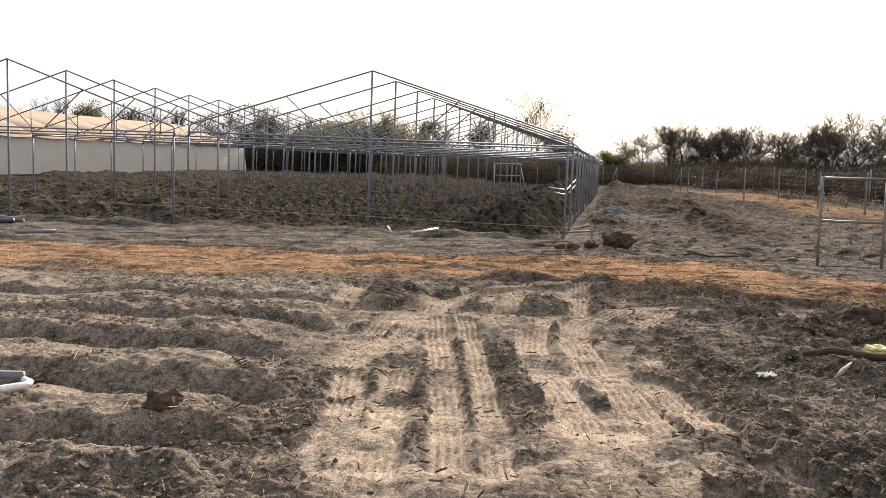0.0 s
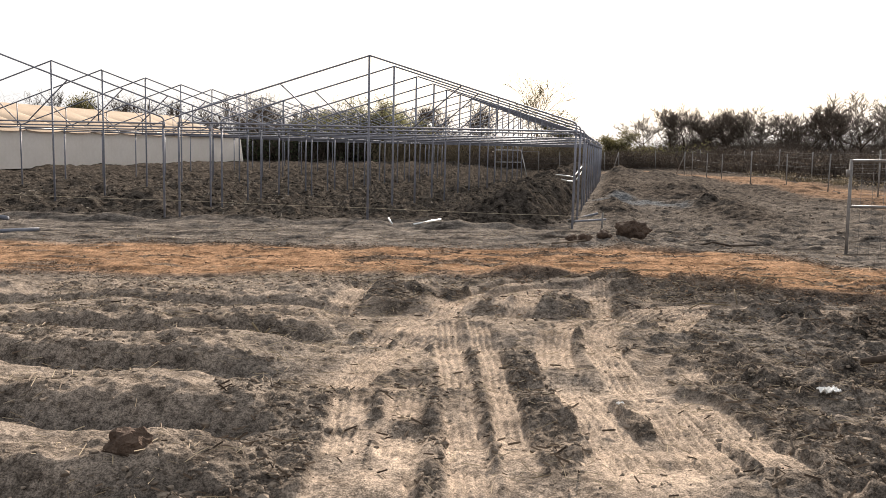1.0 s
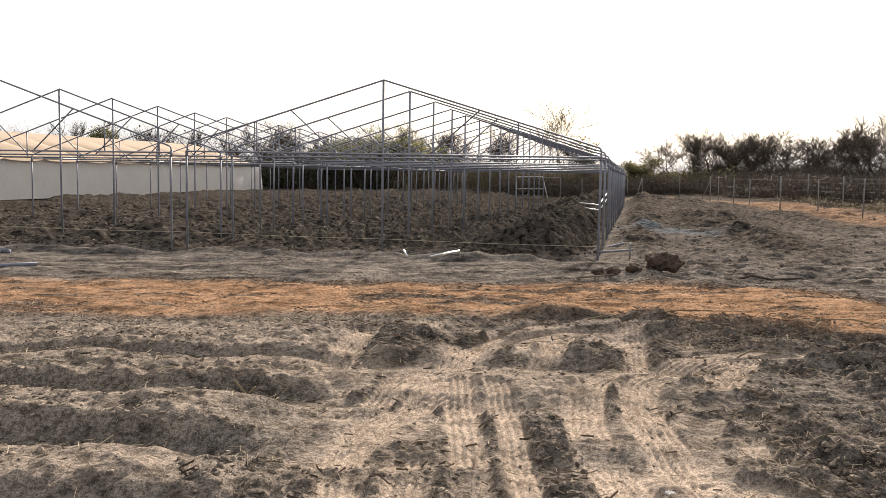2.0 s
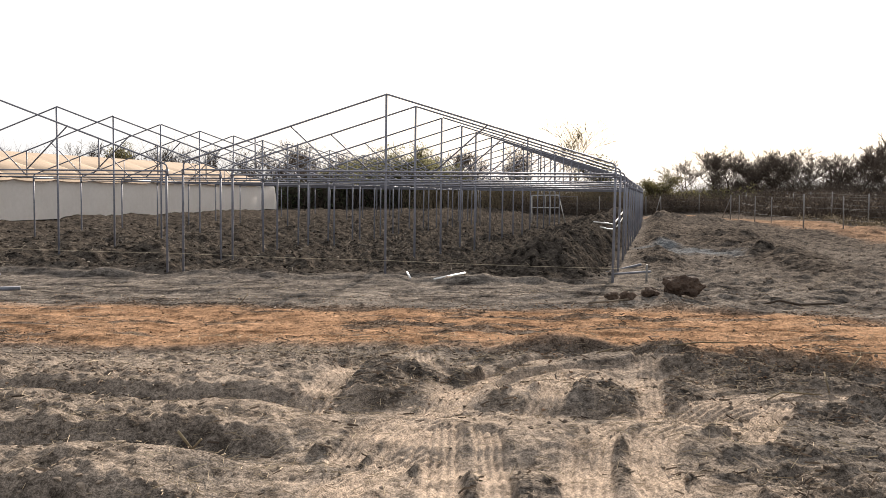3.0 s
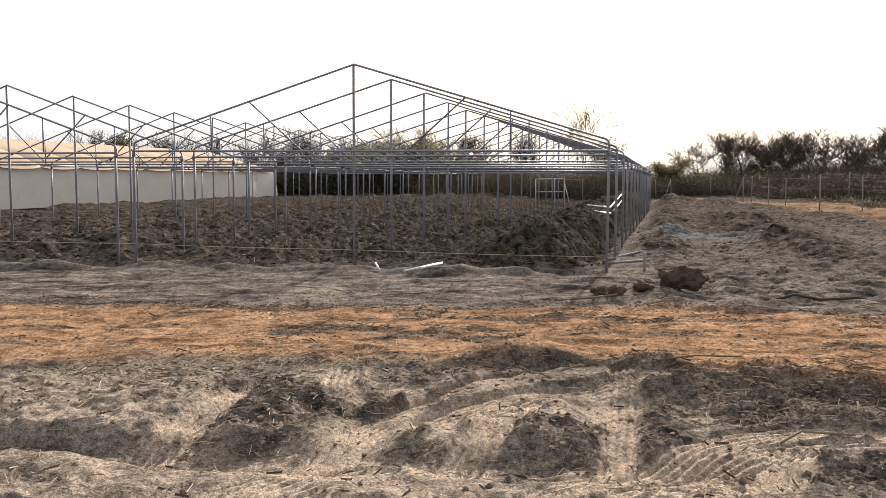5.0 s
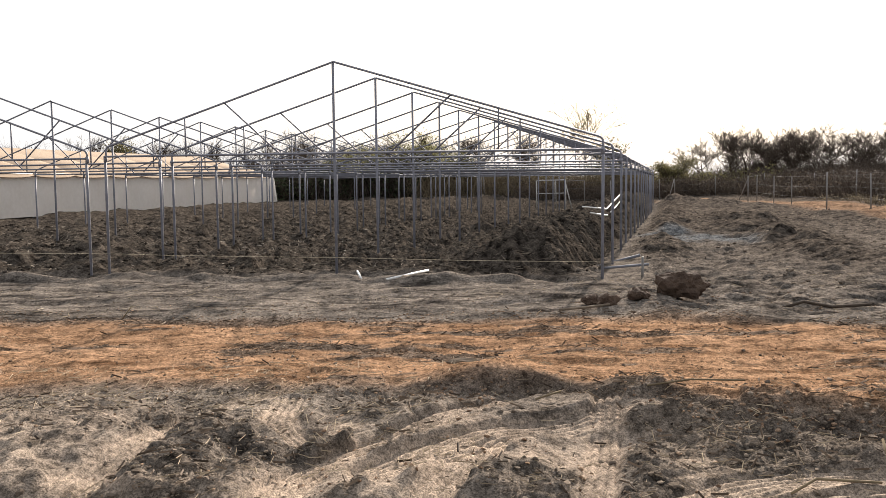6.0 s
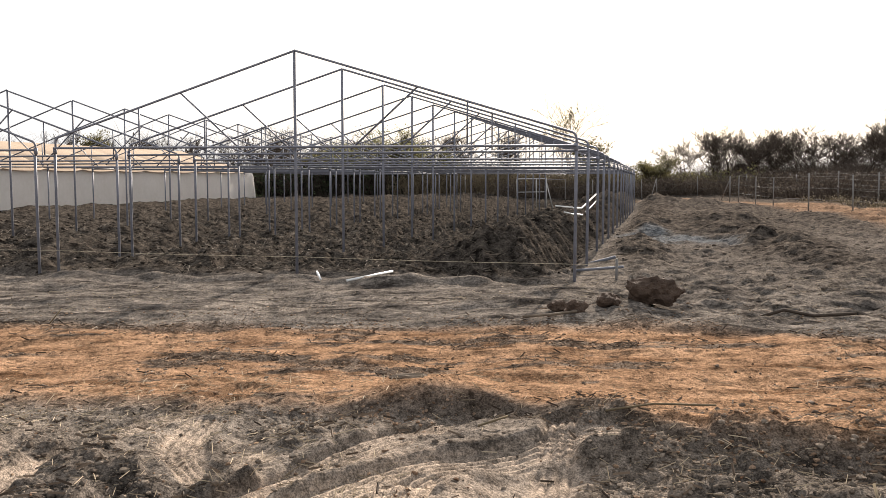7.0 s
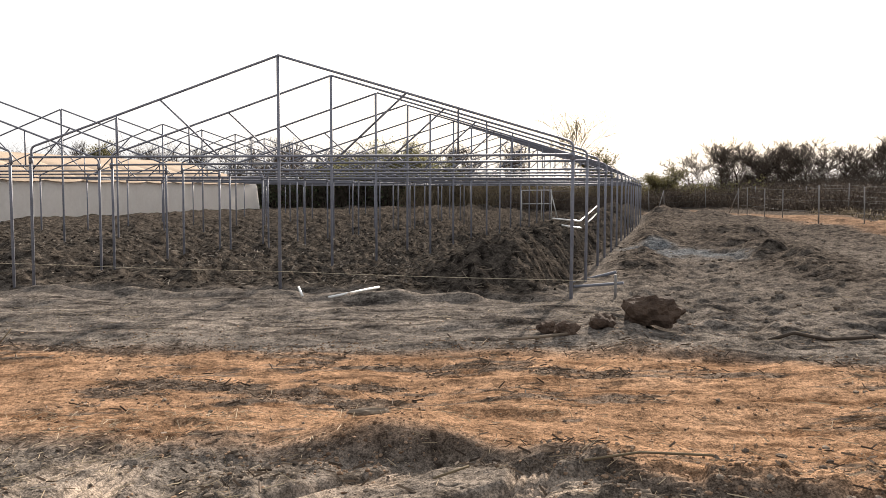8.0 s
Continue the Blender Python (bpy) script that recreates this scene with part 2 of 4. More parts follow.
# wheel tracks: a line of places and the width of the tyre
TRACKS = [
    ([(-0.56, 2.6), (-0.60, 4.4), (-0.62, 5.15), (-0.66, 6.3)], 0.21),
    ([(-0.33, 2.6), (-0.37, 4.6), (-0.36, 5.6), (-0.32, 6.4)], 0.21),
    ([(-0.75, 6.2), (-0.66, 6.8), (-0.48, 7.3), (-0.22, 7.62)], 0.24),
    ([(0.0, 2.6), (-0.01, 4.5), (-0.03, 5.87), (-0.08, 7.2), (-0.1, 8.0)], 0.20),
    ([(0.22, 2.6), (0.22, 5.0), (0.2, 7.0), (0.16, 7.9)], 0.16),
    ([(0.78, 3.4), (0.78, 4.4), (0.72, 5.6), (0.60, 6.6), (0.66, 7.4), (0.80, 7.95), (1.05, 8.2), (1.3, 8.27), (1.6, 8.2)], 0.24),
    ([(1.02, 6.2), (0.98, 7.2), (1.08, 7.72), (1.2, 7.98), (1.4, 8.1), (1.75, 8.12)], 0.24),
    ([(-0.62, 7.5), (-0.52, 8.0), (-0.33, 8.25), (-0.05, 8.42)], 0.20),
    ([(-0.36, 7.55), (-0.27, 8.0), (-0.08, 8.2), (0.15, 8.4)], 0.20),
    ([(-1.06, 8.6), (-0.99, 9.4), (-0.86, 10.05), (-0.62, 10.65), (-0.35, 11.25)], 0.24),
    ([(-0.18, 8.4), (-0.02, 9.1), (0.27, 9.5), (0.64, 10.1), (1.09, 10.65)], 0.26),
    ([(0.36, 9.05), (0.63, 9.43), (0.93, 9.73), (1.2, 9.86), (1.62, 10.12), (2.1, 10.2)], 0.28),
    ([(0.50, 8.5), (0.66, 9.0), (0.86, 9.5)], 0.22),
    ([(1.2, 8.3), (1.30, 8.9), (1.40, 9.5), (1.54, 10.4)], 0.18),
    ([(1.34, 8.35), (1.67, 8.78), (1.97, 9.02), (2.4, 9.12), (3.0, 8.95), (3.9, 8.8)], 0.24),
    ([(1.52, 8.35), (1.90, 8.70), (2.16, 8.84), (2.66, 8.84), (3.4, 8.65)], 0.20),
    ([(2.08, 8.75), (1.90, 8.31), (1.64, 7.8)], 0.24),
    ([(-0.1, 9.6), (-0.35, 9.9), (-0.4, 10.5)], 0.22),
    ([(1.6, 2.8), (1.51, 4.4), (1.37, 5.2), (1.30, 6.0)], 0.24),
    ([(1.15, 2.8), (1.1, 4.6), (1.08, 6.0)], 0.24),
    ([(-9.0, 13.5), (-3.0, 13.1), (1.0, 13.0), (4.0, 12.1), (6.0, 10.6)], 0.5),
    ([(-9.0, 12.2), (-3.0, 12.1), (1.0, 12.0), (3.6, 11.2), (5.8, 9.5)], 0.5),
    ([(-9.0, 17.1), (-3.0, 16.1), (1.0, 15.3), (3.0, 14.9)], 0.5),
]


def track_relief(x, y):
    """Depth of the wheel tracks, and how tan their soil is, more so on bars."""
    dz, press, flat = np.zeros_like(x), np.zeros_like(x), np.zeros_like(x)
    for line, width in TRACKS:
        pts = np.array(line)
        for _ in range(2):  # round the bends
            mids = np.empty((2 * len(pts) - 2, 2))
            mids[0::2], mids[1::2] = pts[:-1] * 0.75 + pts[1:] * 0.25, pts[:-1] * 0.25 + pts[1:] * 0.75
            pts = np.vstack([pts[:1], mids, pts[-1:]])
        lo, hi = pts.min(0) - 1.0, pts.max(0) + 1.0
        sel = np.nonzero((x > lo[0]) & (x < hi[0]) & (y > lo[1]) & (y < hi[1]))[0]
        if not len(sel):
            continue
        px, py = x[sel], y[sel]
        best, across, along, run = np.full(len(sel), 9.0), np.zeros(len(sel)), np.zeros(len(sel)), 0.0
        for p, q in zip(pts[:-1], pts[1:]):
            ln = float(np.hypot(*(q - p)))
            tx, ty = (q - p) / ln
            s = np.clip((px - p[0]) * tx + (py - p[1]) * ty, 0, ln)
            ox, oy = px - p[0] - s * tx, py - p[1] - s * ty
            dist = np.hypot(ox, oy)
            near = dist < best
            best[near], along[near] = dist[near], run + s[near]
            across[near] = (ox * -ty + oy * tx)[near]
            run += ln
        inside = smooth(width / 2 + 0.03, width / 2 - 0.02, best)
        rim = np.exp(-((best - width / 2 - 0.055) / 0.05) ** 2)
        crossing = smooth(7.4, 6.4, py)  # the straight runs are broken by crumbled strips across them
        whole = smooth(-0.75, -0.35, fbm(px * 0.55, py * 1.5, 1.0, 4, 41) - 0.42 * crossing)
        worn = whole * smooth(-0.75 + 0.35 * crossing, -0.35 + 0.40 * crossing, fbm(px, py, 0.4, 3, 64, 0.5))
        chevron = np.cos(2 * math.pi * (along + np.abs(across) * 0.7) / 0.06)
        ribs = np.cos(2 * math.pi * across / 0.048)
        grain = np.maximum(smooth(-0.35, -0.1, fbm(px, py, 0.8, 2, 44)), 1 - crossing)
        ribs = np.clip(ribs * 1.7 + 0.5, -1, 1)  # flat-topped bars with narrow grooves
        dz[sel] += (1.0 if width < 0.45 else 0.35) * worn * (-0.014 * inside + 0.011 * rim * smooth(-0.3, 0.2, fbm(px, py, 0.5, 3, 65)) + inside * (0.0075 * ribs * grain + 0.005 * chevron * (1 - grain)))
        if width < 0.45:
            flat[sel] = np.maximum(flat[sel], inside * whole)
            # grooves between the tread bars take less tan than the bars
            press[sel] = np.maximum(press[sel], inside * worn * (0.74 + 0.18 * ribs * grain))
    return dz, press, flat


def land(x, y):
    """Ground height and soil kind, with some painted shading, at arrays of places."""
    x, y = np.asarray(x, float), np.asarray(y, float)
    u, v = uv(x, y)
    near, far = road_edges(x)
    edge = 0.22 * fbm(x, y, 1.6, 4, 3)
    road = smooth(-0.25, 0.2, y - near + edge) * smooth(-0.3, 0.3, far - y + edge * 1.6)
    fade = smooth(60, 25, np.hypot(x, y))
    dz, press, flat = track_relief(x, y)
    crumb = (1 - 0.45 * flat) * smooth(18, 11, y)
    h = 0.05 * fbm(x, y, 2.6, 3, 1) + 0.045 * fbm(x, y, 0.55, 3, 5, 0.45) * fade * (1 - 0.4 * flat)
    h += crumb * (0.024 * np.abs(fbm(x, y, 0.24, 3, 9)) + 0.012 * fbm(x, y, 0.09, 2, 10)) * (1 - 0.25 * road)
    h += 0.03 * fbm(x, y, 0.3, 3, 11) * (1 - crumb) * fade * (1 - flat)
    # planting ridges: level tops with a near face that stands in its own shade
    wob = y + 0.05 * fbm(x, y, 1.8, 2, 12) + 0.012 * fbm(x, y, 0.3, 2, 14) + 0.06 * (np.minimum(x, 1.5) + 2)
    ph = np.interp(wob, FURROWS, np.arange(len(FURROWS)))
    bench = np.where(wob >= FURROWS[-1], np.minimum(wob - FURROWS[-1], 0.6), np.mod(ph, 1.0))
    top = smooth(0.10, 0.40, bench) * (1 - smooth(0.80, 1.0, bench))
    end = 0.35 * fbm(x, y, 0.9, 3, 15)
    last = np.interp(wob, [3.9, 5.1, 5.5, 6.1, 6.5, 7.1, 7.6, 8.1, 8.5, 9.2], [-1.3, -1.1, -0.95, -0.95, -1.2, -1.3, -1.0, -0.85, -1.1, -1.1])
    left = smooth(0.3, -0.5, x - last + end)
    rows = smooth(3.9, 4.5, wob) * smooth(11.0, 9.9, y)
    low = np.interp(x, [-1.3, -1.12, -0.95, -0.8, -0.28, -0.12, 0.1, 0.4, 0.8, 1.12, 1.28, 1.5, 2.2, 3.2, 4.2], [1.0, 0.2, 0.2, 0.85, 0.85, 0.2, 0.35, 0.65, 0.75, 0.75, 0.3, 0.55, 0.4, 0.3, 0.0])
    faint = np.where(wob > 8.5, 0.62 * low, np.where(wob > 7.45, 0.26 * smooth(2.6, 1.8, x), 0.14 * smooth(2.2, 1.4, x)))
    share = np.maximum(left, faint)
    ridge = top * rows
    h += (0.175 + 0.04 * fbm(x, y, 0.9, 2, 18)) * ridge * share - 0.05 * share * rows
    h += share * rows * (1 - 0.6 * flat) * (-0.01 + 0.06 * np.abs(fbm(x, y, 0.30, 4, 19, 0.6)) + 0.02 * fbm(x, y, 0.1, 2, 20)) * smooth(0.55, 0.3, np.abs(bench - 0.3))
    # the churned stretch before the road, with a low mound at the road's edge
    churn = smooth(8.3, 8.8, y) * smooth(11.2, 10.2, y) * smooth(-1.7, -1.1, x) * smooth(4.3, 2.6, x)
    lump = smooth(0.0, 0.2, fbm(x, y, 1.0, 3, 21, 0.4))
    h += churn * (1 - 0.8 * flat) * (0.035 * lump + 0.02 * fbm(x, y, 0.4, 3, 23))
    h += 0.13 * np.exp(-((x - 0.85) / 0.42) ** 2) * smooth(10.62, 10.95, y + 0.15 * end) * smooth(11.9, 11.0, y)
    h += 0.10 * np.exp(-((x - 1.75) / 0.35) ** 2) * smooth(9.7, 9.95, y + 0.15 * end) * smooth(10.9, 10.1, y)
    # the road lies on a low bank, ragged at its near edge
    bank = smooth(0.6, 1.8, x) * 0.05 + 0.03
    h += bank * smooth(-0.22, 0.02, y - near + edge * 1.3) * smooth(-2.4, -0.2, far - y + 0.6) + 0.03 * road * np.clip(fbm(x, y * 1.6, 1.5, 4, 25), 0, 1) + 0.022 * road * fbm(x * 0.14, y + 0.12 * x, 0.22, 3, 26)
    # cloddy dark soil beside the tracks
    cl = smooth(1.5, 2.3, x - 0.22 * (y - 6.3) + 0.8 * fbm(x, y, 0.9, 3, 27)) * smooth(9.1, 8.2, y)
    cl = np.maximum(cl, 0.4 * smooth(-0.6, -1.2, x + 0.6 * fbm(x, y, 0.8, 3, 28)) * smooth(5.4, 4.6, y))
    # cloddy spots, coloured darker to stand for the small shadows among them
    clod_shade = smooth(0.02, 0.18, fbm(x, y, 0.7, 4, 29) + 0.07) * smooth(11.0, 10.0, y) * (1 - flat) * (1 - 0.65 * left * rows)
    lumps = np.abs(fbm(x, y, 0.24, 4, 31)) * (1 - 0.9 * flat)
    h += (0.075 * cl + 0.055 * clod_shade) * lumps * 1.6 + 0.05 * cl * fbm(x, y, 0.7, 3, 33)
    # tilled heaps between the posts
    strip = smooth(-0.35, 0.3, v + 0.35 * fbm(x, y, 1.3, 3, 35)) * smooth(4.1, 3.6, u + 0.3 * fbm(x, y, 1.5, 3, 36)) * smooth(-34, -26, u)
    wave = 0.5 + 0.5 * np.cos(2 * math.pi * (u - 2.35 + 0.6 * fbm(u, v, 2.5, 3, 37)) / 2.5)
    slant = fbm(u * 1.7 + v * 0.25, v * 0.45, 1.2, 5, 39, 0.5)
    rough = 0.30 * slant * smooth(-0.3, 1.2, v) + 0.09 * np.abs(fbm(x, y, 0.55, 4, 40)) + 0.03 * fbm(x, y, 0.2, 2, 38)
    rough = rough + smooth(-0.2, 0.6, v) * (0.22 * fbm(u * 1.6 + v * 0.9, v * 0.7 - u * 0.5, 0.55, 4, 71, 0.6) + 0.05 * fbm(u * 2.2 + v * 1.3, v * 0.7, 0.22, 2, 72))
    rise = smooth(2, 30, v) * (smooth(-4, -9, u) - 1.2 * smooth(-6, -2, u) * smooth(5, 3.4, u))
    h += strip * (0.05 + smooth(0.0, 1.6, v) * (-0.07 + 0.12 * wave + 0.52 * np.exp(-((u - 2.7 + 0.3 * fbm(u, v, 3.0, 2, 73)) / 0.75) ** 2) + 0.16 * smooth(-2, -7, u)) + 0.75 * rough) + 0.16 * rise
    h -= 0.20 * np.exp(-((u - 3.62) / 0.22) ** 2) * smooth(0.4, 1.2, v) * smooth(30, 26, v)
    h -= 0.08 * np.exp(-((v + 0.25 + 0.25 * fbm(x, y, 1.5, 3, 42)) / 0.2) ** 2) * smooth(4.2, 3.4, u)
    h += 0.12 * np.exp(-((v + 0.8 + 0.35 * fbm(x, y, 1.5, 3, 43)) / 0.22) ** 2) * smooth(3.6, 2.8, u) * (0.6 + fbm(x, y, 0.8, 3, 48))
    # the dusty strip before the posts: shallow ruts along it
    dusty = smooth(-0.3, 0.3, y - far) * smooth(-0.6, -1.2, v)
    h += dusty * 0.07 * fbm(x * 0.35, y * 1.6, 0.8, 4, 50)
    # yard beyond the corner: bumps and small heaps
    yard = smooth(4.0, 5.0, u) * smooth(12.5, 14.5, y) * smooth(90, 70, y)
    hump = smooth(0.03, 0.3, fbm(x, y, 3.0, 4, 45))
    h += yard * (0.11 * hump * smooth(15, 19, y) + 0.10 * fbm(x, y, 0.6, 4, 46, 0.65) * smooth(55, 35, y) + 0.06 * np.abs(fbm(x, y, 0.28, 3, 74)) * smooth(30, 18, y))
    ash = smooth(1.1, 0.5, np.hypot((x - 5.6) / 1.2, (y - 25.0) / 2.3) + 0.7 * fbm(x, y, 0.8, 3, 51))
    side = np.exp(-((u - 4.8) / 0.5) ** 2) * smooth(1, 4, v) * smooth(34, 30, v) * (1 - 0.9 * ash)
    h += side * (0.14 + 0.22 * fbm(x, y, 0.9, 4, 47))
    berm = np.exp(-((x - (6.4 + 0.13 * (y - 19)) + 0.8 * fbm(x, y, 2.5, 3, 58)) / 0.75) ** 2) * smooth(16, 20, y) * smooth(40, 33, y) * (1 - 0.9 * ash)
    h += berm * (0.15 + 0.22 * fbm(x, y, 0.9, 4, 59))
    for hx, hy, r, top in ((10.8, 44.8, 1.5, 0.46), (9.6, 46.5, 1.3, 0.42), (7.4, 47.0, 1.2, 0.36), (12.3, 34.5, 1.1, 0.14), (7.7, 24.6, 0.8, 0.16), (4.4, 40.0, 1.3, 0.5)):
        h += top * np.exp(-((x - hx) ** 2 + (y - hy) ** 2) / r ** 2) * (1 + 0.6 * fbm(x, y, 0.8, 3, 49))
    h += dz * smooth(40, 20, y)
    track_zone = smooth(-1.5, -0.6, x) * smooth(2.4, 1.1, x - 0.12 * (y - 4.5)) * smooth(11.2, 9.8, y)
    # ridge and lump tops are painted lighter, as if sunlit, besides pressed wheel soil
    pressed_lit = np.clip(press * (0.95 - 0.35 * smooth(8.3, 9.2, y)) + track_zone * smooth(-0.1, 0.25, fbm(x, y, 0.7, 4, 53)) * 0.55 + 0.15 * churn * lump + 0.32 * track_zone * smooth(7.6, 6.4, y) + 0.45 * left * ridge, 0, 1)
    lane = np.interp(y, [18, 25, 30, 36, 42, 48, 54, 60, 66], [11.8, 12.9, 13.8, 14.6, 15.2, 15.4, 14.0, 9.0, -2.0])
    far_road = smooth(2.2, 1.0, np.abs(x - lane) * np.interp(y, [50, 56, 64], [1, 0.5, 0.16]) + 0.7 * fbm(x, y, 3, 3, 55)) * smooth(18, 24, y) * smooth(68, 63, y)
    dug = yard * np.maximum(hump * smooth(15, 19, y), 0.30 * smooth(13.5, 17, y) + 0.55 * smooth(20, 34, y)) + side + 0.9 * berm
    kinds = {"red_road": np.clip(np.maximum(road, 0.75 * far_road), 0, 1), "tilled": np.clip(strip + 0.20 * dug + 0.28 * berm, 0, 1), "cloddy": np.clip(cl * 0.26 + clod_shade * 0.58 + dug, 0, 1) * (1 - road) * (1 - far_road), "ash": ash, "pressed_lit": pressed_lit, "dusty": dusty * (1 - road),
             # dirt and mulch, plus the shade of the road bank's near face painted in
             "debris_shade": np.clip(0.85 * smooth(0.13, 0.32, fbm(x * 0.6, y * 1.8, 0.7, 5, 57, 0.7)) * road + 0.7 * np.exp(-((y - near + 0.12 + edge) / 0.17) ** 2) * smooth(0.4, 1.4, x + 2 * edge), 0, 1)}
    return h, kinds


def height(x, y):
    return float(land(np.array([x]), np.array([y]))[0][0])


def spaced(knots):
    """Coordinates with the spacing easing from knot to knot: (place, step)."""
    out, (p, s) = [knots[0][0]], knots[0]
    for (p0, s0), (p1, s1) in zip(knots[:-1], knots[1:]):
        while out[-1] < p1:
            t = (out[-1] - p0) / (p1 - p0)
            out.append(out[-1] + s0 * (s1 / s0) ** max(t, 0))
    return np.array(out)


def build_ground():
    xs = spaced([(-2500, 900), (-60, 4), (-16, 0.35), (-5.2, 0.07), (-2.6, 0.022), (-1.3, 0.0125), (2.4, 0.0125), (3.4, 0.024), (6.5, 0.07), (20, 0.4), (60, 4), (2500, 900)])
    ys = spaced([(-1500, 900), (-20, 4), (1.0, 0.3), (3.6, 0.015), (10.4, 0.015), (16, 0.045), (28, 0.09), (50, 0.3), (90, 4), (3500, 900)])
    X, Y = np.meshgrid(xs, ys)
    h, kinds = land(X.ravel(), Y.ravel())
    n, m = len(xs), len(ys)
    co = np.stack([X.ravel(), Y.ravel(), h], 1).astype(np.float32)
    i = (np.arange(m - 1)[:, None] * n + np.arange(n - 1)[None, :]).ravel()
    quads = np.stack([i, i + 1, i + n + 1, i + n], 1).astype(np.int32)
    me = bpy.data.meshes.new("ground")
    me.vertices.add(len(co))
    me.vertices.foreach_set("co", co.ravel())
    me.loops.add(quads.size)
    me.loops.foreach_set("vertex_index", quads.ravel())
    me.polygons.add(len(quads))
    me.polygons.foreach_set("loop_start", np.arange(0, quads.size, 4, dtype=np.int32))
    me.polygons.foreach_set("use_smooth", np.ones(len(quads), bool))
    me.update(calc_edges=True)
    for k, val in kinds.items():
        me.attributes.new(k, "FLOAT", "POINT").data.foreach_set("value", np.asarray(val, np.float32))
    me.materials.append(EARTH)
    return tagged(new("ground", me), "bare churned earth with an orange dirt road, ridges and wheel tracks", "ground", kind="structure")


build_ground()


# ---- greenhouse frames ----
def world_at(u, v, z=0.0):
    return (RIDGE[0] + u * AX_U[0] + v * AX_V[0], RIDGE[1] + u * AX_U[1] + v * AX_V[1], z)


EAVE, CORNER, TOP = 1.885, 2.06, 3.30


def frame_meshes(TOP, CORNER):
    """The pieces of one cross frame, in the frame's own plane (x across, z up)."""
    out = []

    def rafter_z(f):
        return TOP - (TOP - CORNER) * f
    for s in (-1, 1):
        out.append(("side_post", tube("side_post", [(s * SPAN, 0, -0.6), (s * SPAN, 0, 1.2), (s * SPAN, 0, CORNER - 0.2)], 0.022, STEEL, 8)))
        out.append(("rafter", tube("rafter", bent((s * SPAN, 0, CORNER - 0.21), (s * SPAN, 0, CORNER), (0, 0, TOP), 0.075), 0.017, STEEL, 8)))
        out.append(("diagonal_brace", tube("diagonal_brace", [(s * 1.87, 0.03, rafter_z(1.87 / SPAN)), (s * 0.87, 0.03, EAVE - 0.02)], 0.014, STEEL, 6)))
        out.append(("strut", tube("strut", [(s * 2.58, 0, rafter_z(2.58 / SPAN)), (s * 2.58, 0, EAVE)], 0.014, STEEL, 6)))
    out.append(("tie_beam", tube("tie_beam", [(-SPAN, -0.03, EAVE), (SPAN, -0.03, EAVE)], 0.017, STEEL, 8)))
    out.append(("ridge_post", tube("ridge_post", [(0, 0, -0.6), (0, 0, TOP)], 0.023, STEEL, 8)))
    return out


CLIP = mesh_from("clip", *sweep([(0, 0, -0.05), (0, 0, 0.05)], 0.03, 8), STEEL, True)


def greenhouse(u0, label, stations, pieces, lift=0.0):
    base = tagged(new("greenhouse_frame"), label, "greenhouse frame", group="greenhouse frames")
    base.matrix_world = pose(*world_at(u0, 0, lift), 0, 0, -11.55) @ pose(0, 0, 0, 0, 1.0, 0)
    r = random.Random(int(abs(u0) * 10) + 3)
    for i, v in enumerate(stations):
        for name, me in pieces:
            part(name, me, base, at=pose(r.uniform(-0.012, 0.012), v, r.uniform(-0.012, 0.012) - 0.0165 * min(v, 8.0) - 0.004 * max(v - 8.0, 0), r.uniform(-0.25, 0.25), r.uniform(-0.2, 0.2), 0))
        for s in (-1, 1):
            part("clamp", CLIP, base, at=(s * SPAN, v, EAVE - 0.02 - 0.0165 * min(v, 8.0) - 0.004 * max(v - 8.0, 0)))
    return base


greenhouse(-0.045, "bare galvanised steel greenhouse frame without cover over tilled soil", [0.0, 1.97, 4.22, 6.14, 8.0, 10.2] + [10.2 + BAY * k for k in range(1, FRAMES - 5)], frame_meshes(TOP, CORNER))
greenhouse(-8.56, "uncovered grey tube greenhouse frame beside its twin", [-0.05 + 2.1 * k for k in range(FRAMES)], frame_meshes(3.40, 2.0), 0.14)


